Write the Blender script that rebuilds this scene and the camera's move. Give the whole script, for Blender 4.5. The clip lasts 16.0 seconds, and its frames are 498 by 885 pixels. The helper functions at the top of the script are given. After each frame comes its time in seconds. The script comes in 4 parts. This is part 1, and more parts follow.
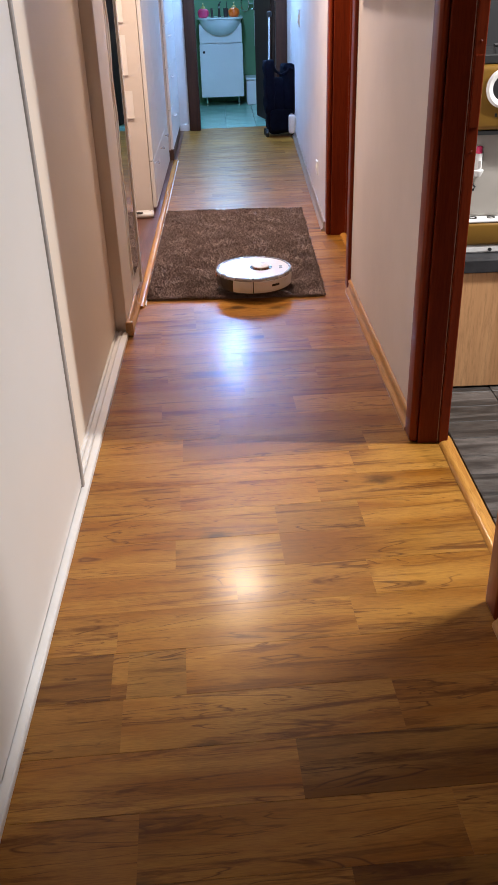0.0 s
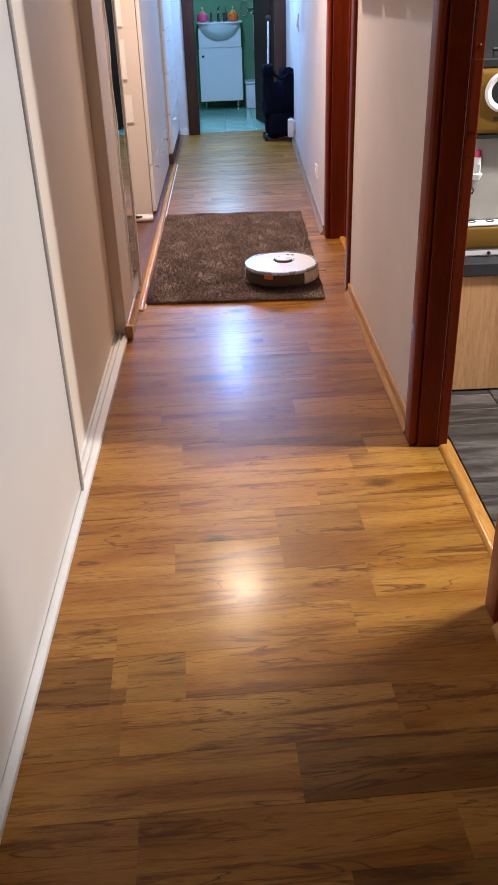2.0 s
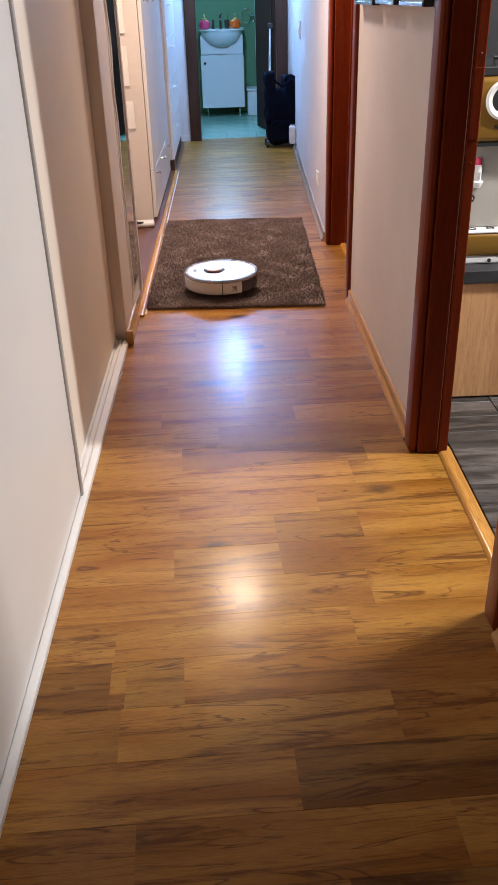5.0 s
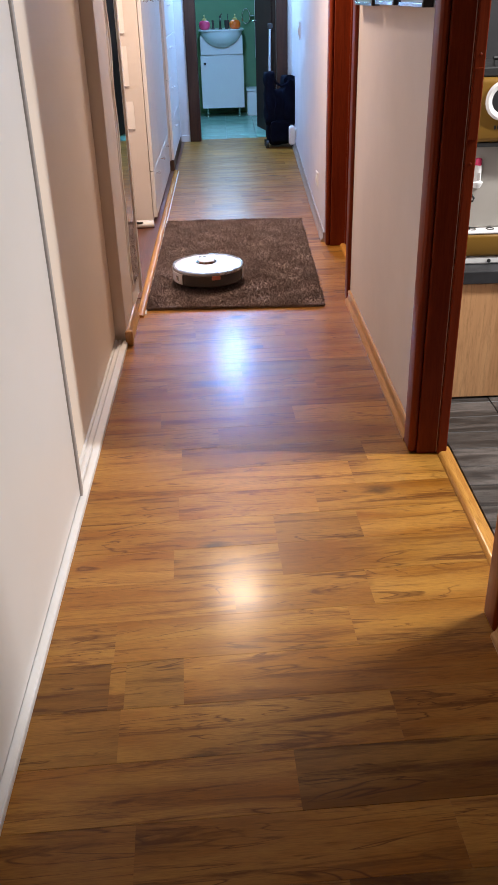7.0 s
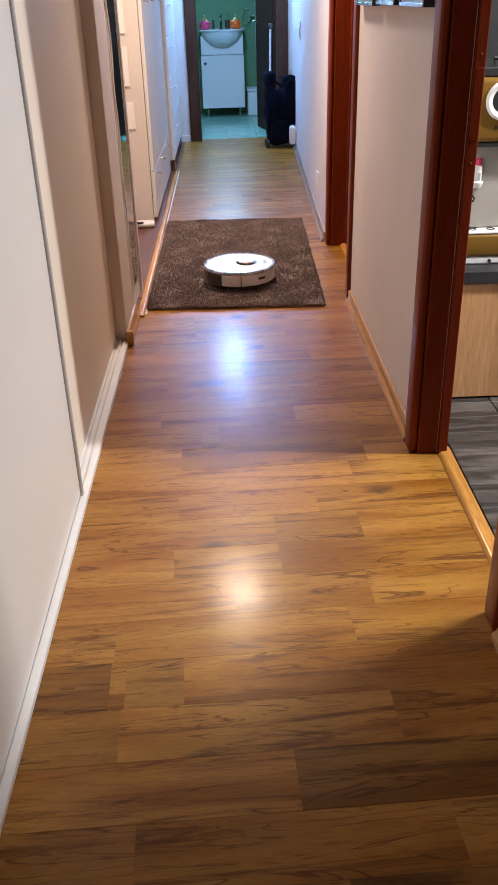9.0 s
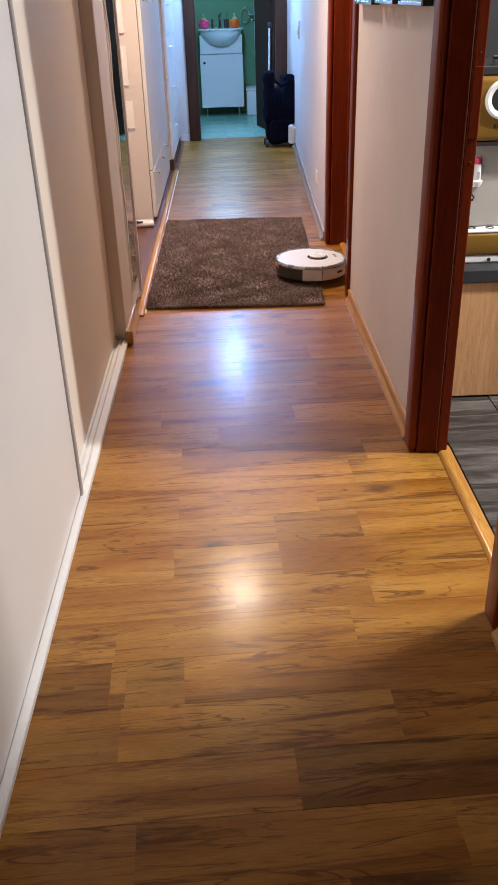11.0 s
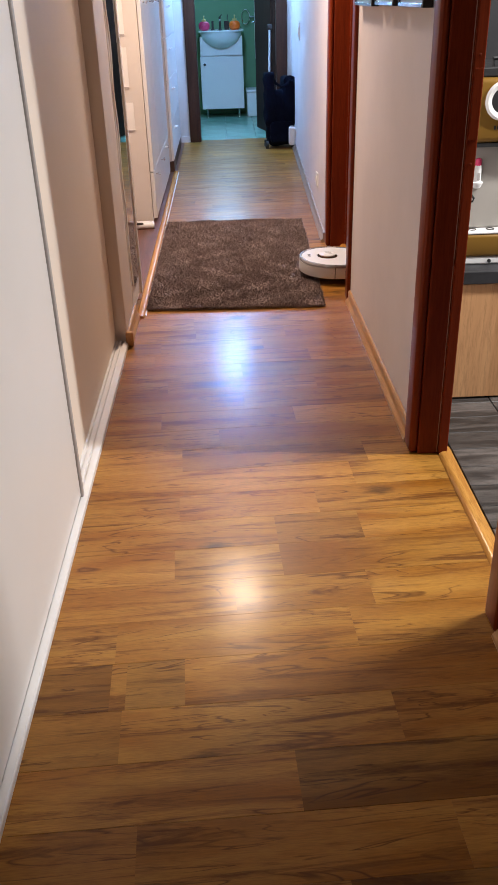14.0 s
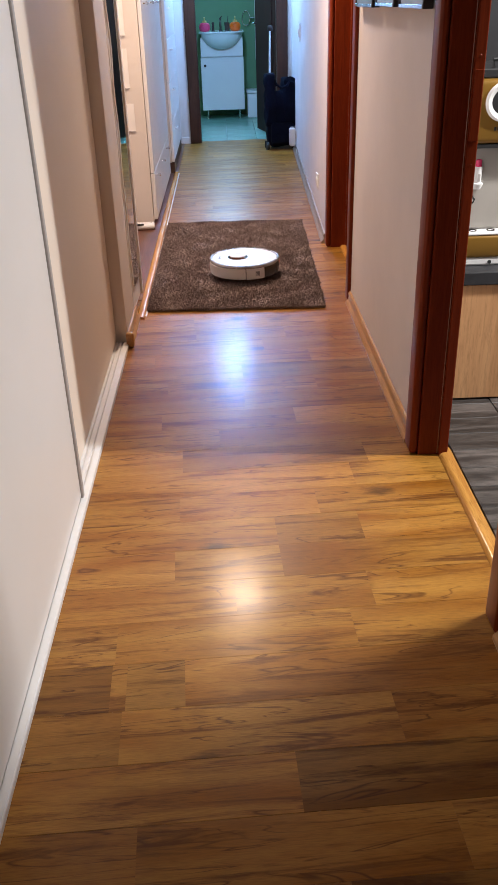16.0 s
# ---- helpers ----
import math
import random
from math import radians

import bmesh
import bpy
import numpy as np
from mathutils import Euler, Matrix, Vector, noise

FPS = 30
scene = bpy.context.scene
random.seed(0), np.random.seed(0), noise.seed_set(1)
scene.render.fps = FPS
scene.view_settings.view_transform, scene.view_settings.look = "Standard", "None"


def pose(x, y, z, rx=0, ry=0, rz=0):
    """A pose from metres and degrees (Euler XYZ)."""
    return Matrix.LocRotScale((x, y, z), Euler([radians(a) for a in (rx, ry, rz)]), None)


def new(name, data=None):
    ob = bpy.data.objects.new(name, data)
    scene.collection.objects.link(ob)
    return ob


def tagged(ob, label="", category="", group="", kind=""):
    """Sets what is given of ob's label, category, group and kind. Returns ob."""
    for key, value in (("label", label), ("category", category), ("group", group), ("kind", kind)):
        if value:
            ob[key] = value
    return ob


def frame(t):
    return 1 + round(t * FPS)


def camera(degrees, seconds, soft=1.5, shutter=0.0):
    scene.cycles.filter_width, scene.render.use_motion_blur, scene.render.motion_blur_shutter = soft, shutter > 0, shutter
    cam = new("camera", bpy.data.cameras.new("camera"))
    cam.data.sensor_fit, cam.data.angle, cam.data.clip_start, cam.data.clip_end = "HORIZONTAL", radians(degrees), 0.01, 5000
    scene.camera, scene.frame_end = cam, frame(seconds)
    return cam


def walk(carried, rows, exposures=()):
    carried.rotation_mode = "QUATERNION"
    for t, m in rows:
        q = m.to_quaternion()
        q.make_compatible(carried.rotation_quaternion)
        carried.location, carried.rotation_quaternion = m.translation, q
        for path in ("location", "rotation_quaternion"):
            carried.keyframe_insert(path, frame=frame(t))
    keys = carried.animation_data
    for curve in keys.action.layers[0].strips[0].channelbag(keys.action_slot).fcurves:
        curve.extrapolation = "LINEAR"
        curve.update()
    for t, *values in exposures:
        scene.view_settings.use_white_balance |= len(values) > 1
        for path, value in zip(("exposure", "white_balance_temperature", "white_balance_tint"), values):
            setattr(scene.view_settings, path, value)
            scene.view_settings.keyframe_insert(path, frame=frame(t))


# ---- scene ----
EYE = 1.28
TURNS = (  # seconds, pitch down, lean, turn to the right
    (0, 29.200, 2.030, 0.825), (0.5, 29.135, 2.035, 0.838), (1, 29.052, 2.043, 0.850), (1.5, 29.012, 2.053, 0.869),
    (2, 28.962, 2.050, 0.879), (2.5, 28.886, 2.010, 0.877), (3, 28.807, 1.953, 0.866), (3.5, 28.739, 1.899, 0.855),
    (4, 28.663, 1.826, 0.859), (6.5, 28.524, 1.717, 0.933), (7, 28.539, 1.714, 0.935), (7.5, 28.542, 1.755, 0.912),
    (8, 28.544, 1.768, 0.885), (8.5, 28.546, 1.729, 0.885), (9, 28.542, 1.704, 0.906), (11.5, 28.595, 1.821, 0.926),
    (12, 28.596, 1.795, 0.942), (12.5, 28.592, 1.780, 0.951), (13, 28.582, 1.796, 0.947), (13.5, 28.552, 1.829, 0.925),
    (14, 28.494, 1.856, 0.892), (14.5, 28.434, 1.862, 0.871), (15, 28.409, 1.847, 0.872), (15.5, 28.413, 1.842, 0.875),
    (16, 28.427, 1.856, 0.867))
cam = camera(33.46, 16.0, soft=1.2)
walk(cam, [(t, pose(0, 0, EYE, 90 - p, 0, -y) @ pose(0, 0, 0, 0, 0, -r)) for t, p, r, y in TURNS])

# ---- light ----
world = bpy.data.worlds.new("night")
scene.world = world
world.use_nodes = True
world.node_tree.nodes["Background"].inputs[0].default_value = (0.02, 0.03, 0.06, 1)
world.node_tree.nodes["Background"].inputs[1].default_value = 0.2
scene.view_settings.exposure = 0.0


def disc_lamp(name, x, y, z, size, watts, colour):
    data = bpy.data.lights.new(name, "AREA")
    data.shape, data.size, data.energy, data.color = "DISK", size, watts, colour
    ob = new(name, data)
    ob.matrix_world = pose(x, y, z)
    return ob


disc_lamp("hall_light", -0.01, 4.46, 2.31, 0.25, 50, (1.0, 0.765, 0.59)).data.spread = radians(165)
globe = bpy.data.lights.new("far_light", "POINT")
globe.shadow_soft_size, globe.energy, globe.color = 0.11, 138, (0.25, 0.51, 1.0)
new("far_light", globe).matrix_world = pose(0.0, 8.12, 2.11)
disc_lamp("bathroom_light", -0.2, 9.7, 2.36, 0.25, 0.9, (0.55, 0.88, 0.95))
# unseen cool lamp added in the bathroom for the streak along the floor
pane_lamp = bpy.data.lights.new("added_bath_light", "AREA")
pane_lamp.shape, pane_lamp.size, pane_lamp.size_y, pane_lamp.energy, pane_lamp.color = "RECTANGLE", 0.40, 0.84, 13, (0.28, 0.64, 1.0)
new("added_bath_light", pane_lamp).matrix_world = pose(-0.01, 10.715, 1.80, -90, 0, 0)
# a long tube lamp over the kitchen counter
tube_lamp = bpy.data.lights.new("kitchen_light", "AREA")
tube_lamp.shape, tube_lamp.size, tube_lamp.size_y, tube_lamp.energy, tube_lamp.color = "RECTANGLE", 1.3, 0.06, 146, (1.0, 0.985, 0.97)
new("kitchen_light", tube_lamp).matrix_world = pose(2.26, 2.04, 2.3, 0, 0, -9)


# ---- materials ----
def material(name, rough=0.5, metal=0.0):
    m = bpy.data.materials.new(name)
    m.use_nodes = True
    n, l = m.node_tree.nodes, m.node_tree.links
    b = n["Principled BSDF"]
    b.inputs["Roughness"].default_value, b.inputs["Metallic"].default_value = rough, metal
    return m, n, l, b


def mixed(n, l, fac, a, b, kind="MIX"):
    """A colour mix; fac, a and b are sockets or values."""
    x = n.new("ShaderNodeMix")
    x.data_type, x.blend_type = "RGBA", kind
    for socket, v in ((x.inputs[0], fac), (x.inputs[6], a), (x.inputs[7], b)):
        if hasattr(v, "is_output"):
            l.new(v, socket)
        else:
            socket.default_value = v if isinstance(v, float) else (*v, 1)
    return x.outputs[2]


def grain(n, l, scale, stretch=(1, 1, 1), detail=5, rough=0.6, offset=None, lo=0.35, hi=0.65, distortion=0.0):
    """Noise in object space, spread to 0..1 between lo and hi."""
    tc, mp = n.new("ShaderNodeTexCoord"), n.new("ShaderNodeMapping")
    mp.inputs["Scale"].default_value = stretch
    if offset is None:
        l.new(tc.outputs["Object"], mp.inputs[0])
    else:
        add = n.new("ShaderNodeVectorMath")
        l.new(tc.outputs["Object"], add.inputs[0])
        l.new(offset, add.inputs[1])
        l.new(add.outputs[0], mp.inputs[0])
    t = n.new("ShaderNodeTexNoise")
    t.inputs["Scale"].default_value, t.inputs["Detail"].default_value = scale, detail
    t.inputs["Roughness"].default_value, t.inputs["Distortion"].default_value = rough, distortion
    l.new(mp.outputs[0], t.inputs["Vector"])
    r = n.new("ShaderNodeMapRange")
    r.inputs[1].default_value, r.inputs[2].default_value = lo, hi
    l.new(t.outputs[0], r.inputs[0])
    return r.outputs[0]


def relief(n, l, b, height, strength, distance=0.002):
    x = n.new("ShaderNodeBump")
    x.inputs["Strength"].default_value, x.inputs["Distance"].default_value = strength, distance
    l.new(height, x.inputs["Height"])
    l.new(x.outputs[0], b.inputs["Normal"])


def plain(name, c, rough=0.5, metal=0.0, vary=0.06, scale=6.0, bump=0.05, fine=180.0, rvar=0.06, shine=0.5):
    """A painted or moulded surface with faint stains and fine relief."""
    m, n, l, b = material(name, rough, metal)
    dark = tuple(v * (1 - vary * 2) for v in c)
    l.new(mixed(n, l, grain(n, l, scale), dark, c), b.inputs["Base Color"])
    if bump:
        relief(n, l, b, grain(n, l, fine, detail=2), bump, 0.0006)
    rr = n.new("ShaderNodeMapRange")
    rr.inputs[3].default_value, rr.inputs[4].default_value = max(rough - rvar, 0.02), rough + rvar
    b.inputs["Specular IOR Level"].default_value = shine
    l.new(grain(n, l, scale * 2.3, detail=3), rr.inputs[0])
    l.new(rr.outputs[0], b.inputs["Roughness"])
    return m


def wood(name, dark, light, rough=0.35, stretch=(1, 14, 14), scale=3.0, per_piece=0.0, knots=0.0, bump=0.08, coat=0.0, warm=None, shine=0.5, span=(0.34, 0.64), streak=0.0):
    """Wood whose grain runs along the first axis of stretch; per_piece tints each piece by its own random number."""
    m, n, l, b = material(name, rough)
    info = n.new("ShaderNodeObjectInfo")
    off = n.new("ShaderNodeVectorMath")
    off.operation = "SCALE"
    off.inputs[0].default_value = (31.7, 17.3, 5.9)
    l.new(info.outputs["Random"], off.inputs["Scale"])
    o = off.outputs[0]
    col = mixed(n, l, grain(n, l, scale, stretch, 8, 0.65, o, span[0], span[1], 0.6), dark, light)
    fine = grain(n, l, scale * 9, stretch, 4, 0.7, o, 0.22, 0.52)
    col = mixed(n, l, fine, tuple(v * 0.72 for v in dark), col)
    if streak:
        k = grain(n, l, scale * 1.1, (stretch[0], stretch[1] * 2.4, stretch[2]), 7, 0.72, o, 0.565, 0.68, 0.8)
        f = n.new("ShaderNodeMath")
        f.operation = "MULTIPLY"
        f.inputs[1].default_value = streak
        l.new(k, f.inputs[0])
        col = mixed(n, l, f.outputs[0], col, tuple(v * 0.42 for v in dark))
    if knots:
        k = grain(n, l, scale * 0.9, (stretch[0], stretch[1] * 0.55, stretch[2]), 6, 0.7, o, 0.57, 0.68, 1.4)
        f = n.new("ShaderNodeMath")
        f.operation = "MULTIPLY"
        f.inputs[1].default_value = knots
        l.new(k, f.inputs[0])
        col = mixed(n, l, f.outputs[0], col, tuple(v * 0.35 for v in dark))
    if per_piece:
        hue = n.new("ShaderNodeMapRange")
        hue.inputs[3].default_value, hue.inputs[4].default_value = 1 - per_piece, 1 + per_piece
        l.new(info.outputs["Random"], hue.inputs[0])
        s = n.new("ShaderNodeVectorMath")
        s.operation = "SCALE"
        l.new(col, s.inputs[0])
        l.new(hue.outputs[0], s.inputs["Scale"])
        col = s.outputs[0]
        if warm:
            w = n.new("ShaderNodeMath")
            w.operation = "MULTIPLY"
            w.inputs[1].default_value = 7.31
            l.new(info.outputs["Random"], w.inputs[0])
            fr = n.new("ShaderNodeMath")
            fr.operation = "FRACT"
            l.new(w.outputs[0], fr.inputs[0])
            col = mixed(n, l, fr.outputs[0], col, mixed(n, l, 1.0, col, warm, "MULTIPLY"))
    l.new(col, b.inputs["Base Color"])
    relief(n, l, b, fine, bump, 0.0008)
    b.inputs["Specular IOR Level"].default_value = shine
    b.inputs["Coat Weight"].default_value, b.inputs["Coat Roughness"].default_value = coat, 0.16
    return m


def laminate(name, tone, rough=0.36):
    """Rustic oak print: broad golden bands, thin figure lines, dark streaks and knots, all along x."""
    m, n, l, b = material(name, rough)
    info = n.new("ShaderNodeObjectInfo")
    off = n.new("ShaderNodeVectorMath")
    off.operation = "SCALE"
    off.inputs[0].default_value = (37.7, 23.3, 5.9)
    l.new(info.outputs["Random"], off.inputs["Scale"])
    o = off.outputs[0]

    def calc(kind, a, c):
        x = n.new("ShaderNodeMath")
        x.operation = kind
        for socket, v in ((x.inputs[0], a), (x.inputs[1], c)):
            if hasattr(v, "is_output"):
                l.new(v, socket)
            else:
                socket.default_value = v
        return x.outputs[0]

    def spread(v, lo, hi, a=0.0, c=1.0):
        r = n.new("ShaderNodeMapRange")
        for k, q in zip((1, 2, 3, 4), (lo, hi, a, c)):
            r.inputs[k].default_value = q
        l.new(v, r.inputs[0])
        return r.outputs[0]

    shade = lambda c: tuple(v * tone for v in c)
    col = mixed(n, l, grain(n, l, 1.5, (1, 6, 1), 3, 0.5, o, 0.34, 0.66, 0.5), shade((0.268, 0.100, 0.011)), shade((0.450, 0.218, 0.042)))
    # fine pores
    fine = grain(n, l, 30, (1, 13, 1), 3, 0.6, o, 0.30, 0.62)
    col = mixed(n, l, spread(fine, 0.0, 1.0, 0.40, 0.0), col, shade((0.11, 0.042, 0.009)))
    # thin figure lines follow the level curves of a slow noise
    field = grain(n, l, 1.7, (1, 9, 1), 3, 0.55, o, 0.0, 1.0, 1.1)
    saw = calc("ABSOLUTE", calc("SUBTRACT", calc("FRACT", calc("MULTIPLY", field, 6.0), 0.0), 0.5), 0.0)
    line = spread(saw, 0.0, 0.09, 1.0, 0.0)
    where = grain(n, l, 2.6, (1, 5, 1), 3, 0.6, o, 0.40, 0.56)
    col = mixed(n, l, calc("MULTIPLY", calc("MULTIPLY", line, where), 0.85), col, shade((0.090, 0.026, 0.005)))
    # dark smoky streaks
    streak = grain(n, l, 2.2, (1, 12, 1), 6, 0.68, o, 0.52, 0.64, 0.7)
    col = mixed(n, l, calc("MULTIPLY", streak, 0.86), col, shade((0.115, 0.034, 0.005)))
    # knots: small dark ovals in some places
    tc, mp, vor = n.new("ShaderNodeTexCoord"), n.new("ShaderNodeMapping"), n.new("ShaderNodeTexVoronoi")
    add = n.new("ShaderNodeVectorMath")
    l.new(tc.outputs["Object"], add.inputs[0])
    l.new(o, add.inputs[1])
    mp.inputs["Scale"].default_value = (3.2, 6.6, 0.0)
    l.new(add.outputs[0], mp.inputs[0])
    l.new(mp.outputs[0], vor.inputs["Vector"])
    vor.inputs["Scale"].default_value = 1.0
    ring = calc("ADD", vor.outputs["Distance"], spread(grain(n, l, 16, (1, 3, 1), 3, 0.6, o, 0.2, 0.8), 0, 1, -0.08, 0.08))
    some = n.new("ShaderNodeSeparateColor")
    l.new(vor.outputs["Color"], some.inputs[0])
    knot = calc("MULTIPLY", spread(ring, 0.06, 0.21, 1.0, 0.0), spread(some.outputs[0], 0.46, 0.52))
    col = mixed(n, l, calc("MULTIPLY", knot, 0.85), col, shade((0.032, 0.011, 0.004)))
    # each board has a tone of its own
    s_ = n.new("ShaderNodeVectorMath")
    s_.operation = "SCALE"
    l.new(col, s_.inputs[0])
    l.new(spread(info.outputs["Random"], 0.0, 1.0, 0.84, 1.12), s_.inputs["Scale"])
    l.new(s_.outputs[0], b.inputs["Base Color"])
    relief(n, l, b, fine, 0.008, 0.0005)
    l.new(spread(grain(n, l, 7, (1, 3, 1), 4, 0.6, o), 0, 1, rough - 0.05, rough + 0.06), b.inputs["Roughness"])
    b.inputs["Specular IOR Level"].default_value = 0.16
    b.inputs["Coat Weight"].default_value, b.inputs["Coat Roughness"].default_value = 0.19, 0.18
    return m


def glow(name, c, strength):
    m, n, l, b = material(name, 0.4)
    b.inputs["Base Color"].default_value = (0.9, 0.9, 0.9, 1)
    b.inputs["Emission Color"].default_value = (*c, 1)
    b.inputs["Emission Strength"].default_value = strength
    return m


M_PLANK = laminate("laminate", 1.0)
M_PLANK_BROWN = laminate("laminate_brown", 0.72)
M_UNDER = plain("underlay", (0.16, 0.07, 0.025), 0.9)
M_THRESH = wood("orange_strip", (0.42, 0.18, 0.036), (0.60, 0.295, 0.070), 0.22, (14, 1, 14), 2.5, bump=0.03)
M_STRIP = wood("oak_strip", (0.37, 0.185, 0.065), (0.54, 0.295, 0.115), 0.28, (14, 1, 14), 2.5, bump=0.03)
M_PALESTRIP = wood("pale_strip", (0.27, 0.20, 0.16), (0.38, 0.30, 0.25), 0.35, (14, 1, 14), 2.5, bump=0.03)
M_REDFLOOR = wood("old_parquet", (0.07, 0.025, 0.014), (0.16, 0.062, 0.036), 0.35, (11, 1, 11), 2.0, 0.15)
M_GREYFLOOR = wood("grey_tile", (0.022, 0.019, 0.018), (0.125, 0.110, 0.102), 0.42, (1, 6, 6), 3.2, 0.35, span=(0.40, 0.68), streak=0.7)
M_WALL = plain("cream_wall", (0.70, 0.645, 0.640), 0.75, vary=0.04, scale=2.0, bump=0.25, fine=120)
M_WHITEWALL = plain("white_wall", (0.74, 0.73, 0.72), 0.75, vary=0.04, scale=2.0, bump=0.25, fine=120)
M_CEIL = plain("ceiling_paint", (0.78, 0.77, 0.75), 0.85, vary=0.03, bump=0.2)
M_GREEN = plain("green_wall", (0.13, 0.27, 0.13), 0.6, vary=0.05, scale=3, bump=0.1)
M_PANEL = plain("white_panel", (0.82, 0.795, 0.775), 0.38, vary=0.02, scale=1.5, bump=0, rvar=0.02)
M_CREAM = plain("cream_panel", (0.90, 0.80, 0.69), 0.55, vary=0.02, scale=1.5, bump=0, rvar=0.02)
M_SILL = plain("sill_white", (0.80, 0.79, 0.78), 0.4, vary=0.03)
M_ALU = plain("profile_grey", (0.44, 0.405, 0.39), 0.45, 0.0, vary=0.04)
M_POST = plain("pale_post", (0.74, 0.655, 0.575), 0.45, vary=0.02, scale=2)
M_BEIGE = plain("beige_laminate", (0.67, 0.605, 0.56), 0.45, vary=0.03, scale=2)
M_CABFRONT = plain("cabinet_front", (0.65, 0.63, 0.62), 0.35, vary=0.01, scale=0.8, bump=0, rvar=0.0)
M_MAHOG = wood("mahogany", (0.145, 0.018, 0.0045), (0.205, 0.030, 0.0075), 0.33, (16, 16, 1), 2.0, bump=0.02, shine=0.18)
M_DARKDOOR = wood("dark_door", (0.040, 0.015, 0.009), (0.070, 0.027, 0.015), 0.45, (16, 16, 1), 2.0, bump=0.03, shine=0.25)
# tone of the highlight painted along the kitchen jamb
M_GLINT = plain("pale_glint", (0.34, 0.17, 0.13), 0.3, vary=0.1)
M_LEAF = wood("brown_leaf", (0.022, 0.009, 0.006), (0.040, 0.016, 0.010), 0.55, (16, 16, 1), 2.0, bump=0.02, shine=0.12)
M_TEAL = plain("teal_tile", (0.24, 0.47, 0.37), 0.20, vary=0.03, scale=3, bump=0.02)
M_GROUT = plain("grout", (0.22, 0.36, 0.30), 0.85)
M_WHITE = plain("white_plastic", (0.74, 0.73, 0.72), 0.32, vary=0.01, bump=0)
M_COVER = plain("gloss_cover", (0.70, 0.695, 0.69), 0.36, vary=0.01, bump=0)
M_CERAMIC = plain("ceramic", (0.80, 0.82, 0.82), 0.10, vary=0.01, bump=0)
M_SMOKE = plain("smoked_plastic", (0.060, 0.050, 0.045), 0.16, vary=0.05, bump=0)
M_SILVER = plain("silver_rim", (0.46, 0.46, 0.47), 0.25, 0.55, vary=0.03, bump=0)
M_BLACK = plain("black_rubber", (0.016, 0.016, 0.017), 0.55, vary=0.1)
M_ORANGE = plain("orange_tab", (0.55, 0.16, 0.07), 0.35, vary=0.02, bump=0)
M_CHROME = plain("chrome", (0.75, 0.76, 0.78), 0.15, 1.0, vary=0.02, bump=0)
M_NAVY = plain("navy_cloth", (0.004, 0.0055, 0.014), 0.95, vary=0.2, scale=14, bump=0.5, fine=400, shine=0.08)
M_GOLD = plain("gold_enamel", (0.23, 0.120, 0.020), 0.34, 0.15, vary=0.03)
M_CONCRETE = plain("grey_worktop", (0.030, 0.030, 0.034), 0.55, vary=0.25, scale=12)
M_GREYBACK = plain("grey_back", (0.44, 0.41, 0.37), 0.45, vary=0.03)
M_OAK = wood("light_oak_front", (0.50, 0.255, 0.112), (0.63, 0.35, 0.168), 0.4, (14, 14, 1), 1.3, bump=0.03)
M_PINK = plain("pink_plastic", (0.75, 0.05, 0.16), 0.3, vary=0.03, bump=0)
M_ORBOTTLE = plain("orange_plastic", (0.85, 0.13, 0.01), 0.3, vary=0.03, bump=0)
M_YELLOW = plain("pump_yellow", (0.7, 0.55, 0.2), 0.3, bump=0)
M_PAPER = plain("paper", (0.78, 0.745, 0.72), 0.8, vary=0.02, scale=10)
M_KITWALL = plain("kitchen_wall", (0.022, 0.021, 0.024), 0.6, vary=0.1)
M_CORK = wood("dark_plinth", (0.05, 0.02, 0.012), (0.09, 0.04, 0.02), 0.5, (14, 1, 14), 3.0)
m, n, l, b = material("mirror_silver", 0.015, 1.0)
b.inputs["Base Color"].default_value = (0.88, 0.90, 0.90, 1)
M_MIRROR = m
m, n, l, b = material("shag_pile", 0.95)
geo = n.new("ShaderNodeNewGeometry")
c = mixed(n, l, geo.outputs["Random Per Island"], (0.135, 0.093, 0.084), (0.365, 0.278, 0.253))
x = n.new("ShaderNodeMix")
x.data_type, x.blend_type = "RGBA", "MULTIPLY"
x.inputs[0].default_value = 1.0
l.new(c, x.inputs[6])
l.new(mixed(n, l, grain(n, l, 5.0, detail=4), tuple([0.86] * 3), tuple([1.06] * 3)), x.inputs[7])
l.new(x.outputs[2], b.inputs["Base Color"])
M_PILE = m


# ---- building helpers ----
def part(name, bm, mat, parent=None, label="", smooth=False):
    """Links a bmesh as one mesh object under a thing or a part."""
    me = bpy.data.meshes.new(name)
    bm.normal_update()
    bm.to_mesh(me)
    bm.free()
    me.materials.append(mat)
    if smooth:
        me.shade_smooth()
        me.set_sharp_from_angle(angle=radians(35))
    ob = new(name, me)
    if parent is not None:
        ob.parent = parent
    if label:
        tagged(ob, label)
    return ob


def box(x0, x1, y0, y1, z0, z1, bevel=0.0, seg=2, bm=None):
    bm = bm or bmesh.new()
    old = set(bm.verts)
    bmesh.ops.create_cube(bm, size=1.0)
    vs = [v for v in bm.verts if v not in old]
    for v in vs:
        v.co = Vector(((x0 + x1) / 2 + v.co.x * (x1 - x0), (y0 + y1) / 2 + v.co.y * (y1 - y0), (z0 + z1) / 2 + v.co.z * (z1 - z0)))
    if bevel:
        es = list({e for v in vs for e in v.link_edges})
        bmesh.ops.bevel(bm, geom=es, offset=bevel, segments=seg, affect="EDGES", profile=0.5)
    return bm


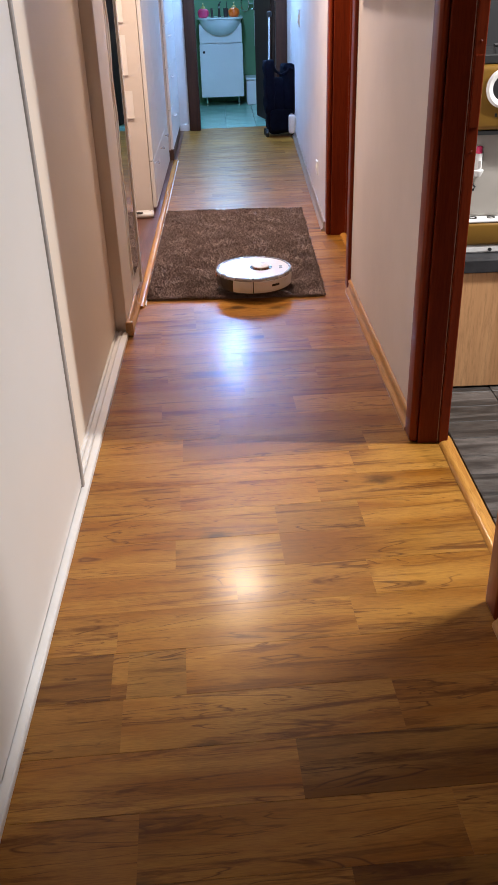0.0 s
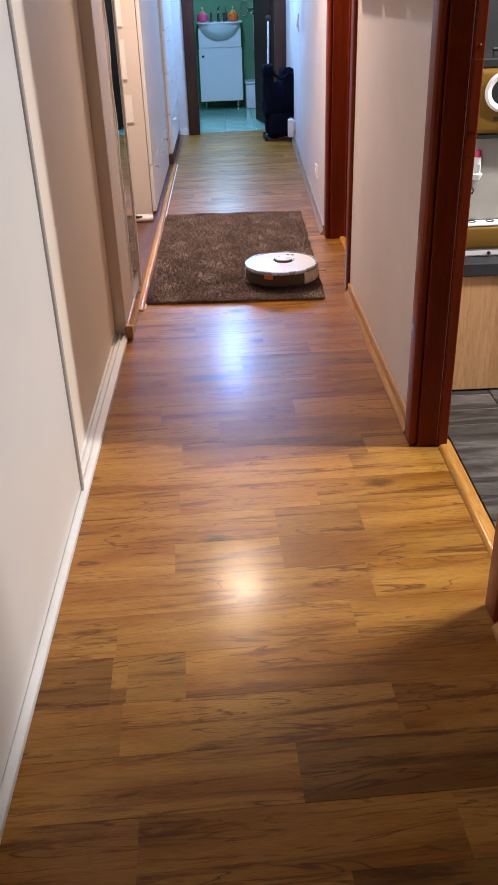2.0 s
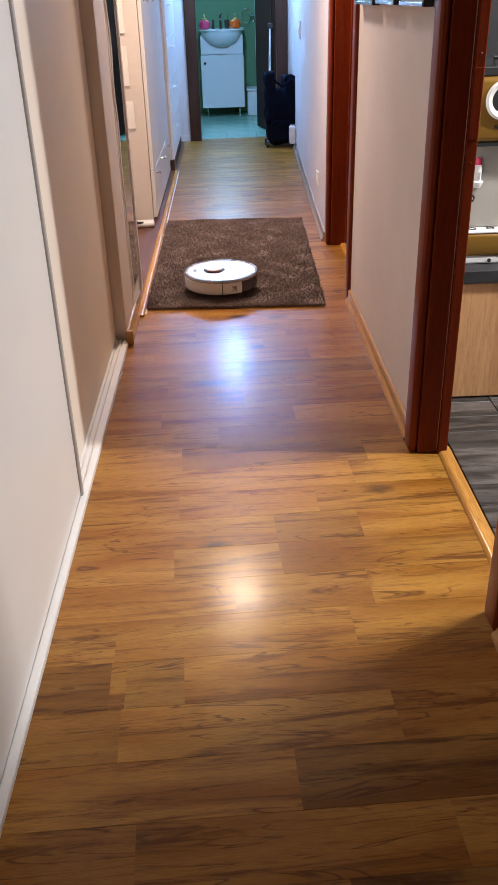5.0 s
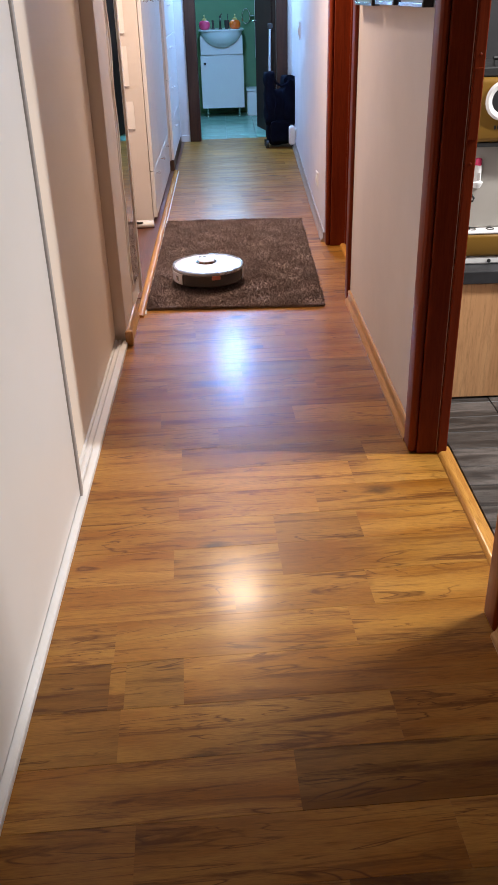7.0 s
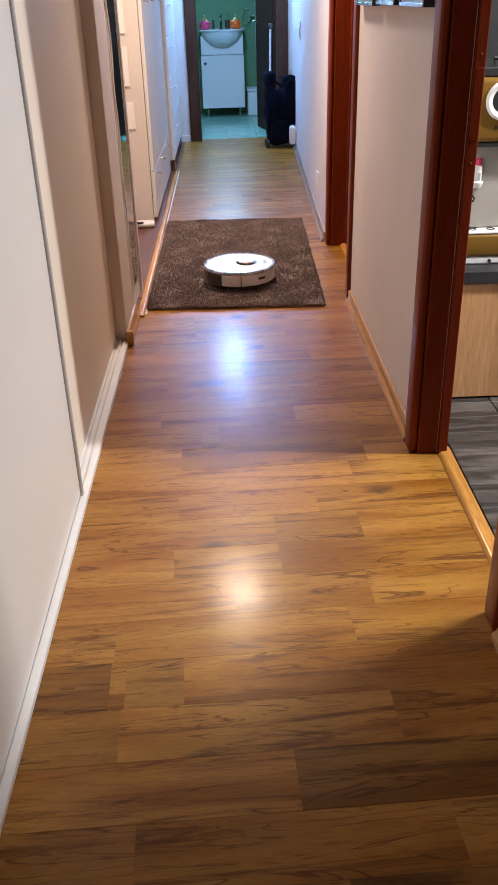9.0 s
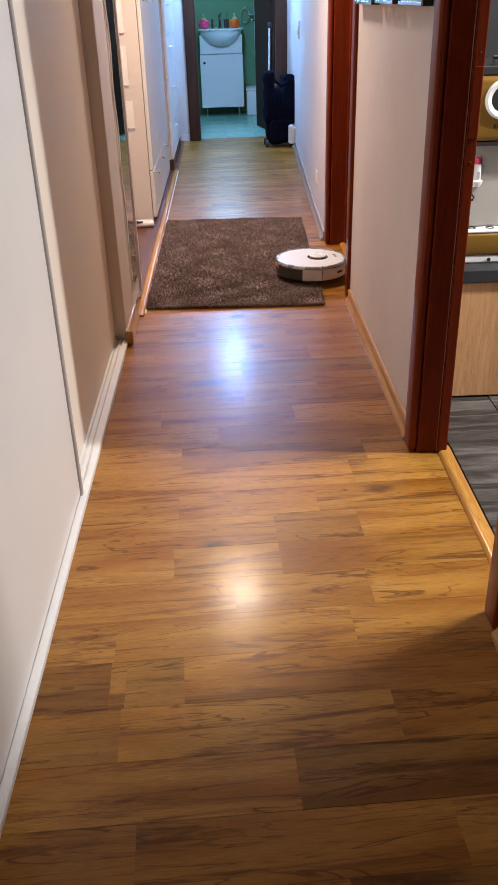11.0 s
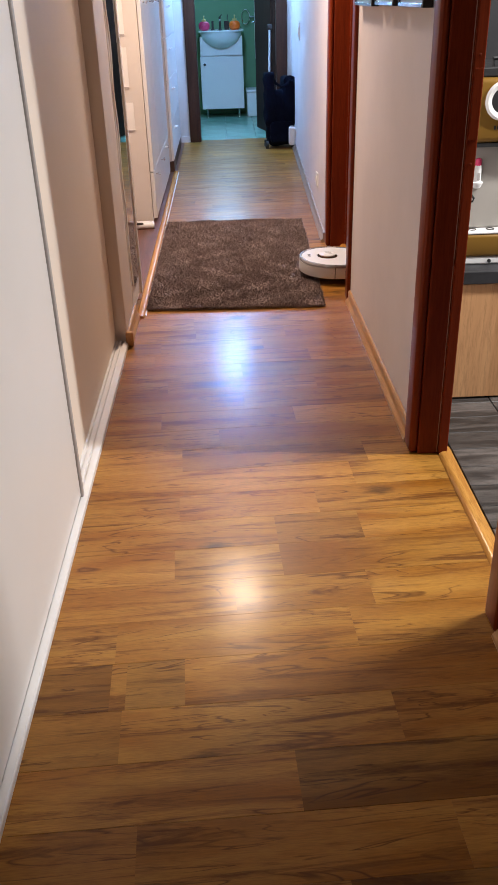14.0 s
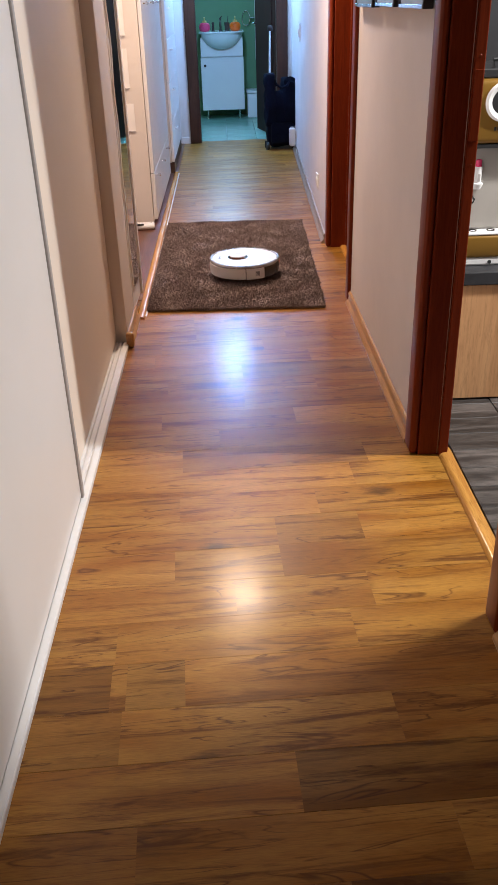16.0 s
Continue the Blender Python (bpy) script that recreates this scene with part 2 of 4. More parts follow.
def lathe(profile, n=48, a0=0.0, a1=360.0, bm=None, at=(0, 0, 0)):
    """A profile of (radius, height) turned about z, closed on itself; a part turn is capped."""
    bm = bm or bmesh.new()
    full = abs(a1 - a0) >= 359.9
    rings = []
    for i in range(n if full else n + 1):
        a = radians(a0 + (a1 - a0) * i / n)
        rings.append([bm.verts.new((at[0] + r * math.cos(a), at[1] + r * math.sin(a), at[2] + z)) for r, z in profile])
    for i in range(n):
        p, q = rings[i], rings[(i + 1) % len(rings)]
        for j in range(len(profile) if profile[0] != profile[-1] and not full else len(profile) - 1):
            k = (j + 1) % len(profile)
            bm.faces.new((p[j], q[j], q[k], p[k]))
    if not full:
        bm.faces.new(rings[0][::-1])
        bm.faces.new(rings[-1])
    bmesh.ops.remove_doubles(bm, verts=bm.verts, dist=1e-5)
    bmesh.ops.recalc_face_normals(bm, faces=bm.faces)
    return bm


def prism(points, z0, z1, bm=None):
    """A flat outline (x, y) raised from z0 to z1."""
    bm = bm or bmesh.new()
    lo = [bm.verts.new((x, y, z0)) for x, y in points]
    hi = [bm.verts.new((x, y, z1)) for x, y in points]
    bm.faces.new(lo[::-1])
    bm.faces.new(hi)
    for i in range(len(points)):
        j = (i + 1) % len(points)
        bm.faces.new((lo[i], lo[j], hi[j], hi[i]))
    bmesh.ops.recalc_face_normals(bm, faces=bm.faces)
    return bm


def extrude_path(section, a, b, bm=None):
    """A section of (sideways, up) swept straight from a to b; sideways is to the right of the way."""
    bm = bm or bmesh.new()
    a, b = Vector(a), Vector(b)
    way = (b - a).normalized()
    side = way.cross(Vector((0, 0, 1))).normalized()
    up = side.cross(way)
    ends = [[bm.verts.new(p + side * s + up * u) for s, u in section] for p in (a, b)]
    for i in range(len(section)):
        j = (i + 1) % len(section)
        bm.faces.new((ends[0][i], ends[0][j], ends[1][j], ends[1][i]))
    bm.faces.new(ends[0][::-1])
    bm.faces.new(ends[1])
    bmesh.ops.recalc_face_normals(bm, faces=bm.faces)
    return bm


def tube(points, radius, n=8, bm=None):
    bm = bm or bmesh.new()
    pts = [Vector(p) for p in points]
    rings = []
    for i, p in enumerate(pts):
        way = (pts[min(i + 1, len(pts) - 1)] - pts[max(i - 1, 0)]).normalized()
        s = way.cross(Vector((0.31, 0.17, 0.93))).normalized()
        u = s.cross(way)
        rings.append([bm.verts.new(p + (s * math.cos(k * math.tau / n) + u * math.sin(k * math.tau / n)) * radius) for k in range(n)])
    for p, q in zip(rings, rings[1:]):
        for k in range(n):
            bm.faces.new((p[k], p[(k + 1) % n], q[(k + 1) % n], q[k]))
    bm.faces.new(rings[0][::-1])
    bm.faces.new(rings[-1])
    bmesh.ops.recalc_face_normals(bm, faces=bm.faces)
    return bm


def thing(name, label, category, at=(0, 0, 0), rz=0, group="", kind=""):
    ob = new(name)
    ob.matrix_world = pose(*at, 0, 0, rz)
    return tagged(ob, label, category, group, kind)


def structure(name, bm, mat, label="", smooth=False):
    return tagged(part(name, bm, mat, None, label, smooth), kind="structure")


# ---- large structure ----
TOP = 2.5
structure("wall_right_near", box(0.573, 0.662, -1.6, 1.423, 0, TOP), M_WALL, "cream painted plaster wall of the hallway")
structure("wall_right_middle", prism([(0.557, 2.295), (0.662, 2.295), (0.662, 3.70), (0.55, 3.70)], 0, TOP), M_WALL, "cream painted plaster wall between two door frames")
structure("wall_right_far", prism([(0.5475, 4.70), (0.655, 8.598), (0.80, 8.598), (0.662, 4.70)], 0, TOP), M_WALL, "cream painted wall running to the bathroom")
structure("wall_over_kitchen_door", box(0.55, 0.662, 1.425, 2.293, 2.08, TOP), M_WALL)
structure("wall_over_side_door", box(0.55, 0.70, 3.702, 4.698, 2.08, TOP), M_WALL)
structure("wall_left", box(-1.20, -1.08, -1.6, 8.6, -0.02, TOP), M_WALL)
# never in view; its dark finish keeps bounced light off the near floor
structure("wall_behind", box(-1.20, 3.2, -1.72, -1.602, -0.02, TOP), M_DARKDOOR)
structure("wall_end_left", box(-1.20, -0.345, 8.602, 8.72, -0.02, TOP), M_WHITEWALL, "white wall beside the bathroom door")
structure("wall_end_right", box(0.615, 0.95, 8.602, 8.72, -0.02, TOP), M_WHITEWALL)
structure("wall_over_bathroom_door", box(-0.343, 0.613, 8.602, 8.72, 2.08, TOP), M_WHITEWALL)
structure("wall_partition", box(-1.078, -0.462, 3.30, 3.84, 0, TOP), M_PANEL, "white partition at the end of the wardrobe")
# the opening in this wall holds the added glowing panel
bm = box(-1.0, -0.25, 10.75, 10.85, -0.02, TOP)
box(0.23, 1.1, 10.75, 10.85, -0.02, TOP, bm=bm)
box(-0.25, 0.23, 10.75, 10.85, -0.02, 1.34, bm=bm)
box(-0.25, 0.23, 10.75, 10.85, 2.26, TOP, bm=bm)
structure("bathroom_wall_back", bm, M_GREEN, "green painted bathroom wall with an opening for the added panel")
structure("bathroom_wall_left", box(-1.0, -0.90, 8.722, 10.748, -0.02, TOP), M_GREEN)
structure("bathroom_wall_right", box(0.952, 1.05, 8.722, 10.748, -0.02, TOP), M_GREEN)
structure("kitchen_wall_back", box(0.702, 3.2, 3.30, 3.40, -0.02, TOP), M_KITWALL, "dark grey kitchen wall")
# unseen wall, made dark to cut light bounced out through the kitchen doorway
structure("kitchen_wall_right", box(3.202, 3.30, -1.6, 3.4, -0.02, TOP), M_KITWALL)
structure("side_room_wall", box(1.9, 2.0, 3.402, 6.0, -0.02, TOP), M_WALL)
structure("side_room_wall_far", box(0.76, 1.898, 5.9, 6.0, -0.02, TOP), M_WALL)
structure("ceiling", box(-1.3, 3.4, -1.8, 11.0, TOP + 0.002, TOP + 0.1), M_CEIL, "plain white ceiling")
structure("kitchen_floor_base", box(0.67, 3.2, -1.6, 3.3, -0.06, -0.014), M_UNDER)
structure("side_room_floor", box(0.66, 1.9, 3.40, 6.0, -0.03, -0.001), M_REDFLOOR)
structure("recess_floor", box(-1.08, -0.405, 3.84, 8.6, -0.03, 0.003), M_REDFLOOR, "reddish brown old parquet beside the hallway")
structure("bathroom_floor_base", box(-0.9, 0.95, 8.64, 10.75, -0.06, -0.012), M_GROUT)
floor = structure("floor", box(-1.10, 0.72, -1.7, 8.64, -0.06, -0.014), M_UNDER, "worn oak laminate planks laid across the hallway")


# ---- sliding wardrobe ----
def wardrobe():
    w = thing("sliding_wardrobe", "white built-in wardrobe with two sliding doors on a floor track", "wardrobe", (-0.44, 0.8, 0))
    inv = w.matrix_world.inverted()

    def add(name, bm, mat, label="", smooth=False, to=None):
        bm.transform(inv)
        return part(name, bm, mat, to or w, label, smooth)

    front = add("sliding_door", box(-0.478, -0.456, -1.2, 2.035, 0.022, 2.44, 0.003), M_PANEL, "plain white front sliding door")
    add("edge_profile", box(-0.482, -0.450, 2.036, 2.056, 0.014, 2.445, 0.004), M_ALU, "grey edge profile", to=front)
    back = add("sliding_door", box(-0.512, -0.490, 1.90, 3.258, 0.022, 2.44, 0.003), M_CREAM, "plain cream-white rear sliding door")
    add("edge_profile", box(-0.515, -0.486, 1.878, 1.898, 0.014, 2.445, 0.004), M_ALU, to=back)
    rail = [(-0.562, 0.0), (-0.438, 0.0), (-0.438, 0.014), (-0.441, 0.017), (-0.457, 0.018), (-0.459, 0.011), (-0.464, 0.011), (-0.466, 0.019),
            (-0.475, 0.019), (-0.477, 0.012), (-0.482, 0.012), (-0.484, 0.020), (-0.490, 0.020), (-0.562, 0.020)]
    bm = bmesh.new()
    ends = [[bm.verts.new((x, y, z)) for x, z in rail] for y in (-1.2, 3.255)]
    for i in range(len(rail)):
        j = (i + 1) % len(rail)
        bm.faces.new((ends[0][i], ends[0][j], ends[1][j], ends[1][i]))
    bm.faces.new(ends[0][::-1])
    bm.faces.new(ends[1])
    bmesh.ops.recalc_face_normals(bm, faces=bm.faces)
    add("floor_track", bm, M_SILL, "white floor track with two grooves")
    add("side_panel", box(-1.07, -0.522, 3.262, 3.296, 0, 2.46, 0.002), M_BEIGE, "beige end panel")
    add("end_post", box(-0.520, -0.442, 3.262, 3.56, 0.0, 2.46, 0.004), M_POST, "pale beige end post")
    add("side_panel", box(-1.07, -0.438, -1.24, -1.204, 0, 2.46, 0.002), M_BEIGE)
    add("header", box(-0.57, -0.440, -1.2, 3.255, 2.452, 2.495), M_PANEL)
    return w


wardrobe()


def mirror():
    t = thing("wall_mirror", "tall narrow mirror with wavy edge on a white board", "mirror", (-0.438, 3.70, 0.04), -1.2)
    part("backing_board", box(-0.020, 0.000, -0.135, 0.145, 0.0, 1.95, 0.004), M_PANEL, t, "white backing board")
    bm = bmesh.new()
    edge = []
    for i in range(60):
        z = 0.10 + i * 0.03
        edge.append((-0.105 + 0.012 * math.sin(z * 19) * (0.4 + min(1, z)), z))
    pts = edge + [(0.118, 1.87), (0.118, 0.10)]
    fr = [bm.verts.new((0.006, y, z)) for y, z in pts]
    bk = [bm.verts.new((0.001, y, z)) for y, z in pts]
    bm.faces.new(fr)
    for i in range(len(pts)):
        j = (i + 1) % len(pts)
        bm.faces.new((fr[i], fr[j], bk[j], bk[i]))
    bmesh.ops.recalc_face_normals(bm, faces=bm.faces)
    part("glass", bm, M_MIRROR, t, "silvered mirror glass")
    part("frame_strip", box(-0.004, 0.012, 0.120, 0.148, 0.0, 1.95, 0.003), M_PANEL, t)


mirror()


# ---- skirtings and thresholds ----
SKIRT = [(0, 0), (0.023, 0), (0.0235, 0.006), (0.021, 0.012), (0.015, 0.017), (0.0105, 0.025), (0.0095, 0.036), (0.0115, 0.044), (0.0105, 0.051), (0.006, 0.056), (0, 0.057)]


def skirting(a, b, name="baseboard"):
    return structure(name, extrude_path(SKIRT, a, b), M_STRIP, "rounded oak-coloured skirting along the wall", True)


skirting((0.5495, 3.69, 0), (0.5556, 2.327, 0), "baseboard_right")
skirting((0.572, 1.402, 0), (0.572, -1.5, 0), "baseboard_near")
skirting((0.6545, 8.59, 0), (0.5495, 4.745, 0), "baseboard_far").data.materials[0] = M_PALESTRIP
skirting((-0.441, 3.256, 0), (-0.441, 3.60, 0), "baseboard_post")
structure("baseboard_end", box(-0.43, -0.352, 8.585, 8.600, 0, 0.06, 0.003), M_SILL, "white skirting beside the bathroom door")


def threshold(name, x0, x1, y0, y1, label):
    bm = bmesh.new()
    w, sec = x1 - x0, []
    for i in range(9):
        a = i / 8
        sec.append((x0 + w * a, 0.001 + 0.011 * (1 - (2 * a - 1) ** 4)))
    sec += [(x1, -0.003), (x0, -0.003)]
    ends = [[bm.verts.new((x, y, z)) for x, z in sec] for y in (y0, y1)]
    for i in range(len(sec)):
        j = (i + 1) % len(sec)
        bm.faces.new((ends[0][i], ends[0][j], ends[1][j], ends[1][i]))
    bm.faces.new(ends[0][::-1])
    bm.faces.new(ends[1])
    bmesh.ops.recalc_face_normals(bm, faces=bm.faces)
    return structure(name, bm, M_THRESH, label, True)


threshold("threshold_kitchen", 0.622, 0.668, 1.47, 2.262, "oak-coloured threshold strip at the kitchen door")
threshold("threshold_side_room", 0.625, 0.665, 3.73, 4.67, "oak-coloured threshold strip at the side door")
structure("trim_recess", box(-0.3985, -0.3915, 3.60, 7.05, -0.004, 0.006, 0.002), M_SILL, "thin white edge bead along the strip")
structure("baseboard_post_end", box(-0.446, -0.414, 3.232, 3.2555, 0, 0.062, 0.007, 3), M_STRIP, "rounded wooden end of the post skirting", True)
threshold("threshold_recess", -0.437, -0.398, 3.57, 7.06, "long oak-coloured strip between two floors")


# ---- door frames ----
def jamb(y, toward, x0, x1, parent, top=2.08):
    """A jamb with rounded corridor casing; toward is +1 where the opening lies at greater y."""
    s = toward
    a, b = sorted((y, y - s * 0.045))
    part("jamb", box(x0 + 0.012, x1, a, b, 0.0, top, 0.003), M_MAHOG, parent)
    a, b = sorted((y - s * 0.004, y - s * 0.085))
    bm = box(x0 - 0.014, x0 + 0.013, a, b, 0.0, top + 0.07, 0.012, 4)
    part("casing", bm, M_MAHOG, parent, "", True)
    a, b = sorted((y + s * 0.0, y + s * 0.012))
    part("door_stop", box(x1 - 0.024, x1 + 0.004, a, b, 0.0, top, 0.003), M_MAHOG, parent)


def door_frame(name, label, x0, x1, y0, y1, near=0):
    t = tagged(thing(name, label, "door frame"), kind="structure")
    jamb(y0, 1, near or x0, x1, t)
    jamb(y1, -1, x0, x1, t)
    part("head", box(x0 + 0.012, x1, y0 - 0.04, y1 + 0.04, 2.082, 2.125, 0.003), M_MAHOG, t)
    part("head_casing", box(x0 - 0.014, x0 + 0.010, y0 - 0.085, y1 + 0.085, 2.152, 2.225, 0.008), M_MAHOG, t)
    return t


kf = door_frame("door_1", "reddish mahogany frame of the open kitchen doorway", 0.547, 0.645, 1.492, 2.240, 0.569)
part("strike_plate", box(0.624, 0.646, 2.2245, 2.2278, 0.93, 1.10, 0.001), M_MAHOG, kf, "stained strike plate")
for z in (0.87, 1.02, 1.13):
    part("keep_screw", lathe([(0, 0), (0.004, 0), (0.003, 0.0008), (0, 0.001)], 12), M_MAHOG, kf, "stained screw head", True).matrix_local = pose(0.635, 2.2278, z, 90)
# pale strip stands in for the bright highlight where casing meets jamb
part("edge_glint", box(0.6175, 0.6200, 2.2375, 2.2412, 0.004, 2.07, 0.0006, 1), M_GLINT, kf, "thin pale strip painting the highlight on the jamb edge")
door_frame("door_2", "reddish mahogany frame of the open side doorway", 0.559, 0.675, 3.78, 4.655, 0.549)

# bathroom door frame across the end of the hallway
bf = tagged(thing("door_3", "dark brown frame of the open bathroom door", "door frame"), kind="structure")
for x0, x1 in ((-0.343, -0.238), (0.508, 0.612)):
    part("casing", box(x0, x1, 8.575, 8.60, 0, 2.15, 0.006), M_DARKDOOR, bf)
    part("jamb", box(x0 + (0.06 if x0 < 0 else 0.0), x1 - (0 if x0 < 0 else 0.06), 8.603, 8.72, 0, 2.08, 0.003), M_DARKDOOR, bf)
part("head_casing", box(-0.343, 0.612, 8.577, 8.599, 2.152, 2.25, 0.006), M_DARKDOOR, bf)
leaf = thing("bathroom_door", "dark brown wooden door standing open into the bathroom", "door", (0.505, 8.735, 0), 103.5)
part("leaf", box(0.0, 0.70, -0.04, 0.0, 0.012, 2.03, 0.004), M_LEAF, leaf)
part("moulding", box(0.10, 0.60, 0.001, 0.010, 0.25, 1.8, 0.004), M_LEAF, leaf)
hd = part("handle", tube([(0.64, 0.002, 1.02), (0.64, 0.045, 1.02), (0.55, 0.05, 1.02)], 0.008), M_CHROME, leaf, "steel lever handle", True)


# ---- recess: cabinets, drawers, papers ----
def tall_cabinet(y0, y1):
    t = thing("tall_cabinet", "beige tall cabinet with pale fronts and small knobs", "cabinet", (-0.47, y0, 0), group="cabinets in the recess")
    d = y1 - y0
    part("body", box(-0.56, -0.012, 0.002, d - 0.002, 0.003, 2.30, 0.003), M_BEIGE, t, "beige carcass")
    dr = part("door", box(-0.009, 0.014, 0.004, d - 0.004, 0.312, 2.29, 0.003), M_CABFRONT, t, "pale door")
    lo = part("drawer", box(-0.009, 0.014, 0.004, d - 0.004, 0.025, 0.308, 0.003), M_CABFRONT, t, "pale low drawer front")
    prof = [(0, 0), (0.005, 0), (0.004, 0.010), (0.010, 0.018), (0.011, 0.023), (0.007, 0.027), (0, 0.028)]
    for z, mother in ((0.272, lo), (1.25, dr)):
        k = part("knob", lathe(prof, 14), M_CHROME, mother, "small steel knob", True)
        k.matrix_local = pose(0.014, 0.17, z, 0, 90)
    return t


for y0, y1 in ((5.37, 5.90), (5.90, 6.43), (6.43, 6.96)):
    tall_cabinet(y0, y1)


def drawer_cabinet():
    t = thing("drawer_cabinet", "white tall drawer cabinet with small white handles near the bathroom", "cabinet", (-0.43, 7.06, 0))
    part("body", box(-0.60, -0.018, 0.0, 1.30, 0.085, 2.2, 0.003), M_BEIGE, t, "beige carcass")
    part("plinth", box(-0.58, 0.002, 0.01, 1.28, 0.003, 0.083, 0.002), M_CORK, t, "dark brown plinth")
    for i in range(7):
        z = 0.09 + i * 0.30
        d = part("drawer", box(-0.016, 0.004, 0.004, 1.296, z, z + 0.296, 0.003), M_PANEL, t)
        part("handle", tube([(0.002, 0.34, z + 0.21), (0.024, 0.35, z + 0.215), (0.024, 0.43, z + 0.215), (0.002, 0.44, z + 0.21)], 0.006), M_WHITE, d, "white bow handle", True)
    return t


drawer_cabinet()


def pinned_paper(x0, x1, z0, z1):
    t = thing("paper_sheet", "white paper sheet pinned on the cabinet side", "paper", ((x0 + x1) / 2, 5.3685, z0), group="papers on the cabinet")
    w = (x1 - x0) / 2
    bm = box(-w, w, -0.0022, -0.0006, 0.0, z1 - z0)
    part("sheet", bm, M_PAPER, t)
    part("clip_bar", box(-w, w * 0.98, -0.005, -0.0005, -0.004, 0.001), M_ALU, t, "thin dark lower bar")


pinned_paper(-0.70, -0.546, 0.565, 0.72)
pinned_paper(-0.70, -0.560, 0.806, 1.02)
pinned_paper(-0.70, -0.562, 1.088, 1.34)

ps = thing("power_strip", "white power strip lying beside the cabinet with dark cable", "power strip", (-0.535, 5.23, 0.003), 4)
part("body", box(-0.10, 0.068, -0.045, 0.045, 0.004, 0.034, 0.012, 3), M_WHITE, ps, "", True)
part("base", box(-0.102, 0.070, -0.047, 0.047, 0.0, 0.006, 0.002), M_CORK, ps)
part("cable", tube([(0.0, -0.035, 0.032), (-0.035, -0.045, 0.036), (-0.062, -0.05, 0.050), (-0.085, -0.05, 0.078), (-0.125, -0.02, 0.085), (-0.20, 0.03, 0.05), (-0.3, 0.05, 0.01)], 0.007), M_BLACK, ps, "dark cable", True)


# ---- rug ----
def rug():
    x0, x1, y0, y1 = -0.392, 0.425, 3.665, 5.315
    t = thing("shag_rug", "brown-grey shaggy rug lying across the hallway", "rug", (0, 0, 0))
    skew = lambda x, y: (x + 0.030 * (y - y0) / (y1 - y0) * (0.6 + x), y - 0.030 * (x + 0.4) / 0.8)
    out = []
    for (ax, ay), (bx, by) in zip(((x0, y0), (x1, y0), (x1, y1), (x0, y1)), ((x1, y0), (x1, y1), (x0, y1), (x0, y0))):
        for i in range(20):
            a = i / 20
            x, y = skew(ax + (bx - ax) * a, ay + (by - ay) * a)
            out.append((x + random.uniform(-1, 1) * 0.003, y + random.uniform(-1, 1) * 0.003))
    part("backing", prism(out, 0.0005, 0.009), M_PILE, t)
    rng = np.random.default_rng(4)
    n = 110000
    u, v = rng.random(n), rng.random(n)
    edge = rng.random(n) < 0.05
    u = np.where(edge & (rng.random(n) < .5), np.round(u), u)
    v = np.where(edge & (u > 0) & (u < 1), np.round(v), v)
    X, Y = x0 + (x1 - x0) * u, y0 + (y1 - y0) * v
    X, Y = X + 0.030 * v * (0.6 + X), Y - 0.030 * (X + 0.4) / 0.8
    wave = np.sin(X * 23 + np.sin(Y * 9) * 2) * np.sin(Y * 17 + X * 5)
    H = 0.0155 + 0.0025 * wave + rng.normal(0, 0.002, n)
    ang = rng.uniform(0, math.tau, n)
    w = rng.uniform(0.0014, 0.0030, n)
    lx, ly = rng.normal(0, 0.0065, n) + 0.002 * wave, rng.normal(0, 0.0065, n) - 0.001
    c, s = np.cos(ang) * w, np.sin(ang) * w
    z = np.full(n, 0.004)
    P = np.stack([np.stack([X - c, Y - s, z], 1), np.stack([X + c, Y + s, z], 1),
                  np.stack([X + lx * .5 + c * .8, Y + ly * .5 + s * .8, H * .72], 1), np.stack([X + lx * .5 - c * .8, Y + ly * .5 - s * .8, H * .72], 1),
                  np.stack([X + lx, Y + ly, H], 1)], 1).reshape(-1, 3)
    k = np.arange(n) * 5
    faces = [(a, a + 1, a + 2, a + 3) for a in k.tolist()] + [(a + 3, a + 2, a + 4) for a in k.tolist()]
    me = bpy.data.meshes.new("shag_surface")
    me.from_pydata(P.tolist(), [], faces)
    me.materials.append(M_PILE)
    ob = new("shag_surface", me)
    ob.parent = t
    tagged(ob, "short brown and grey shag tufts", kind="stuff")
    return t


rug()


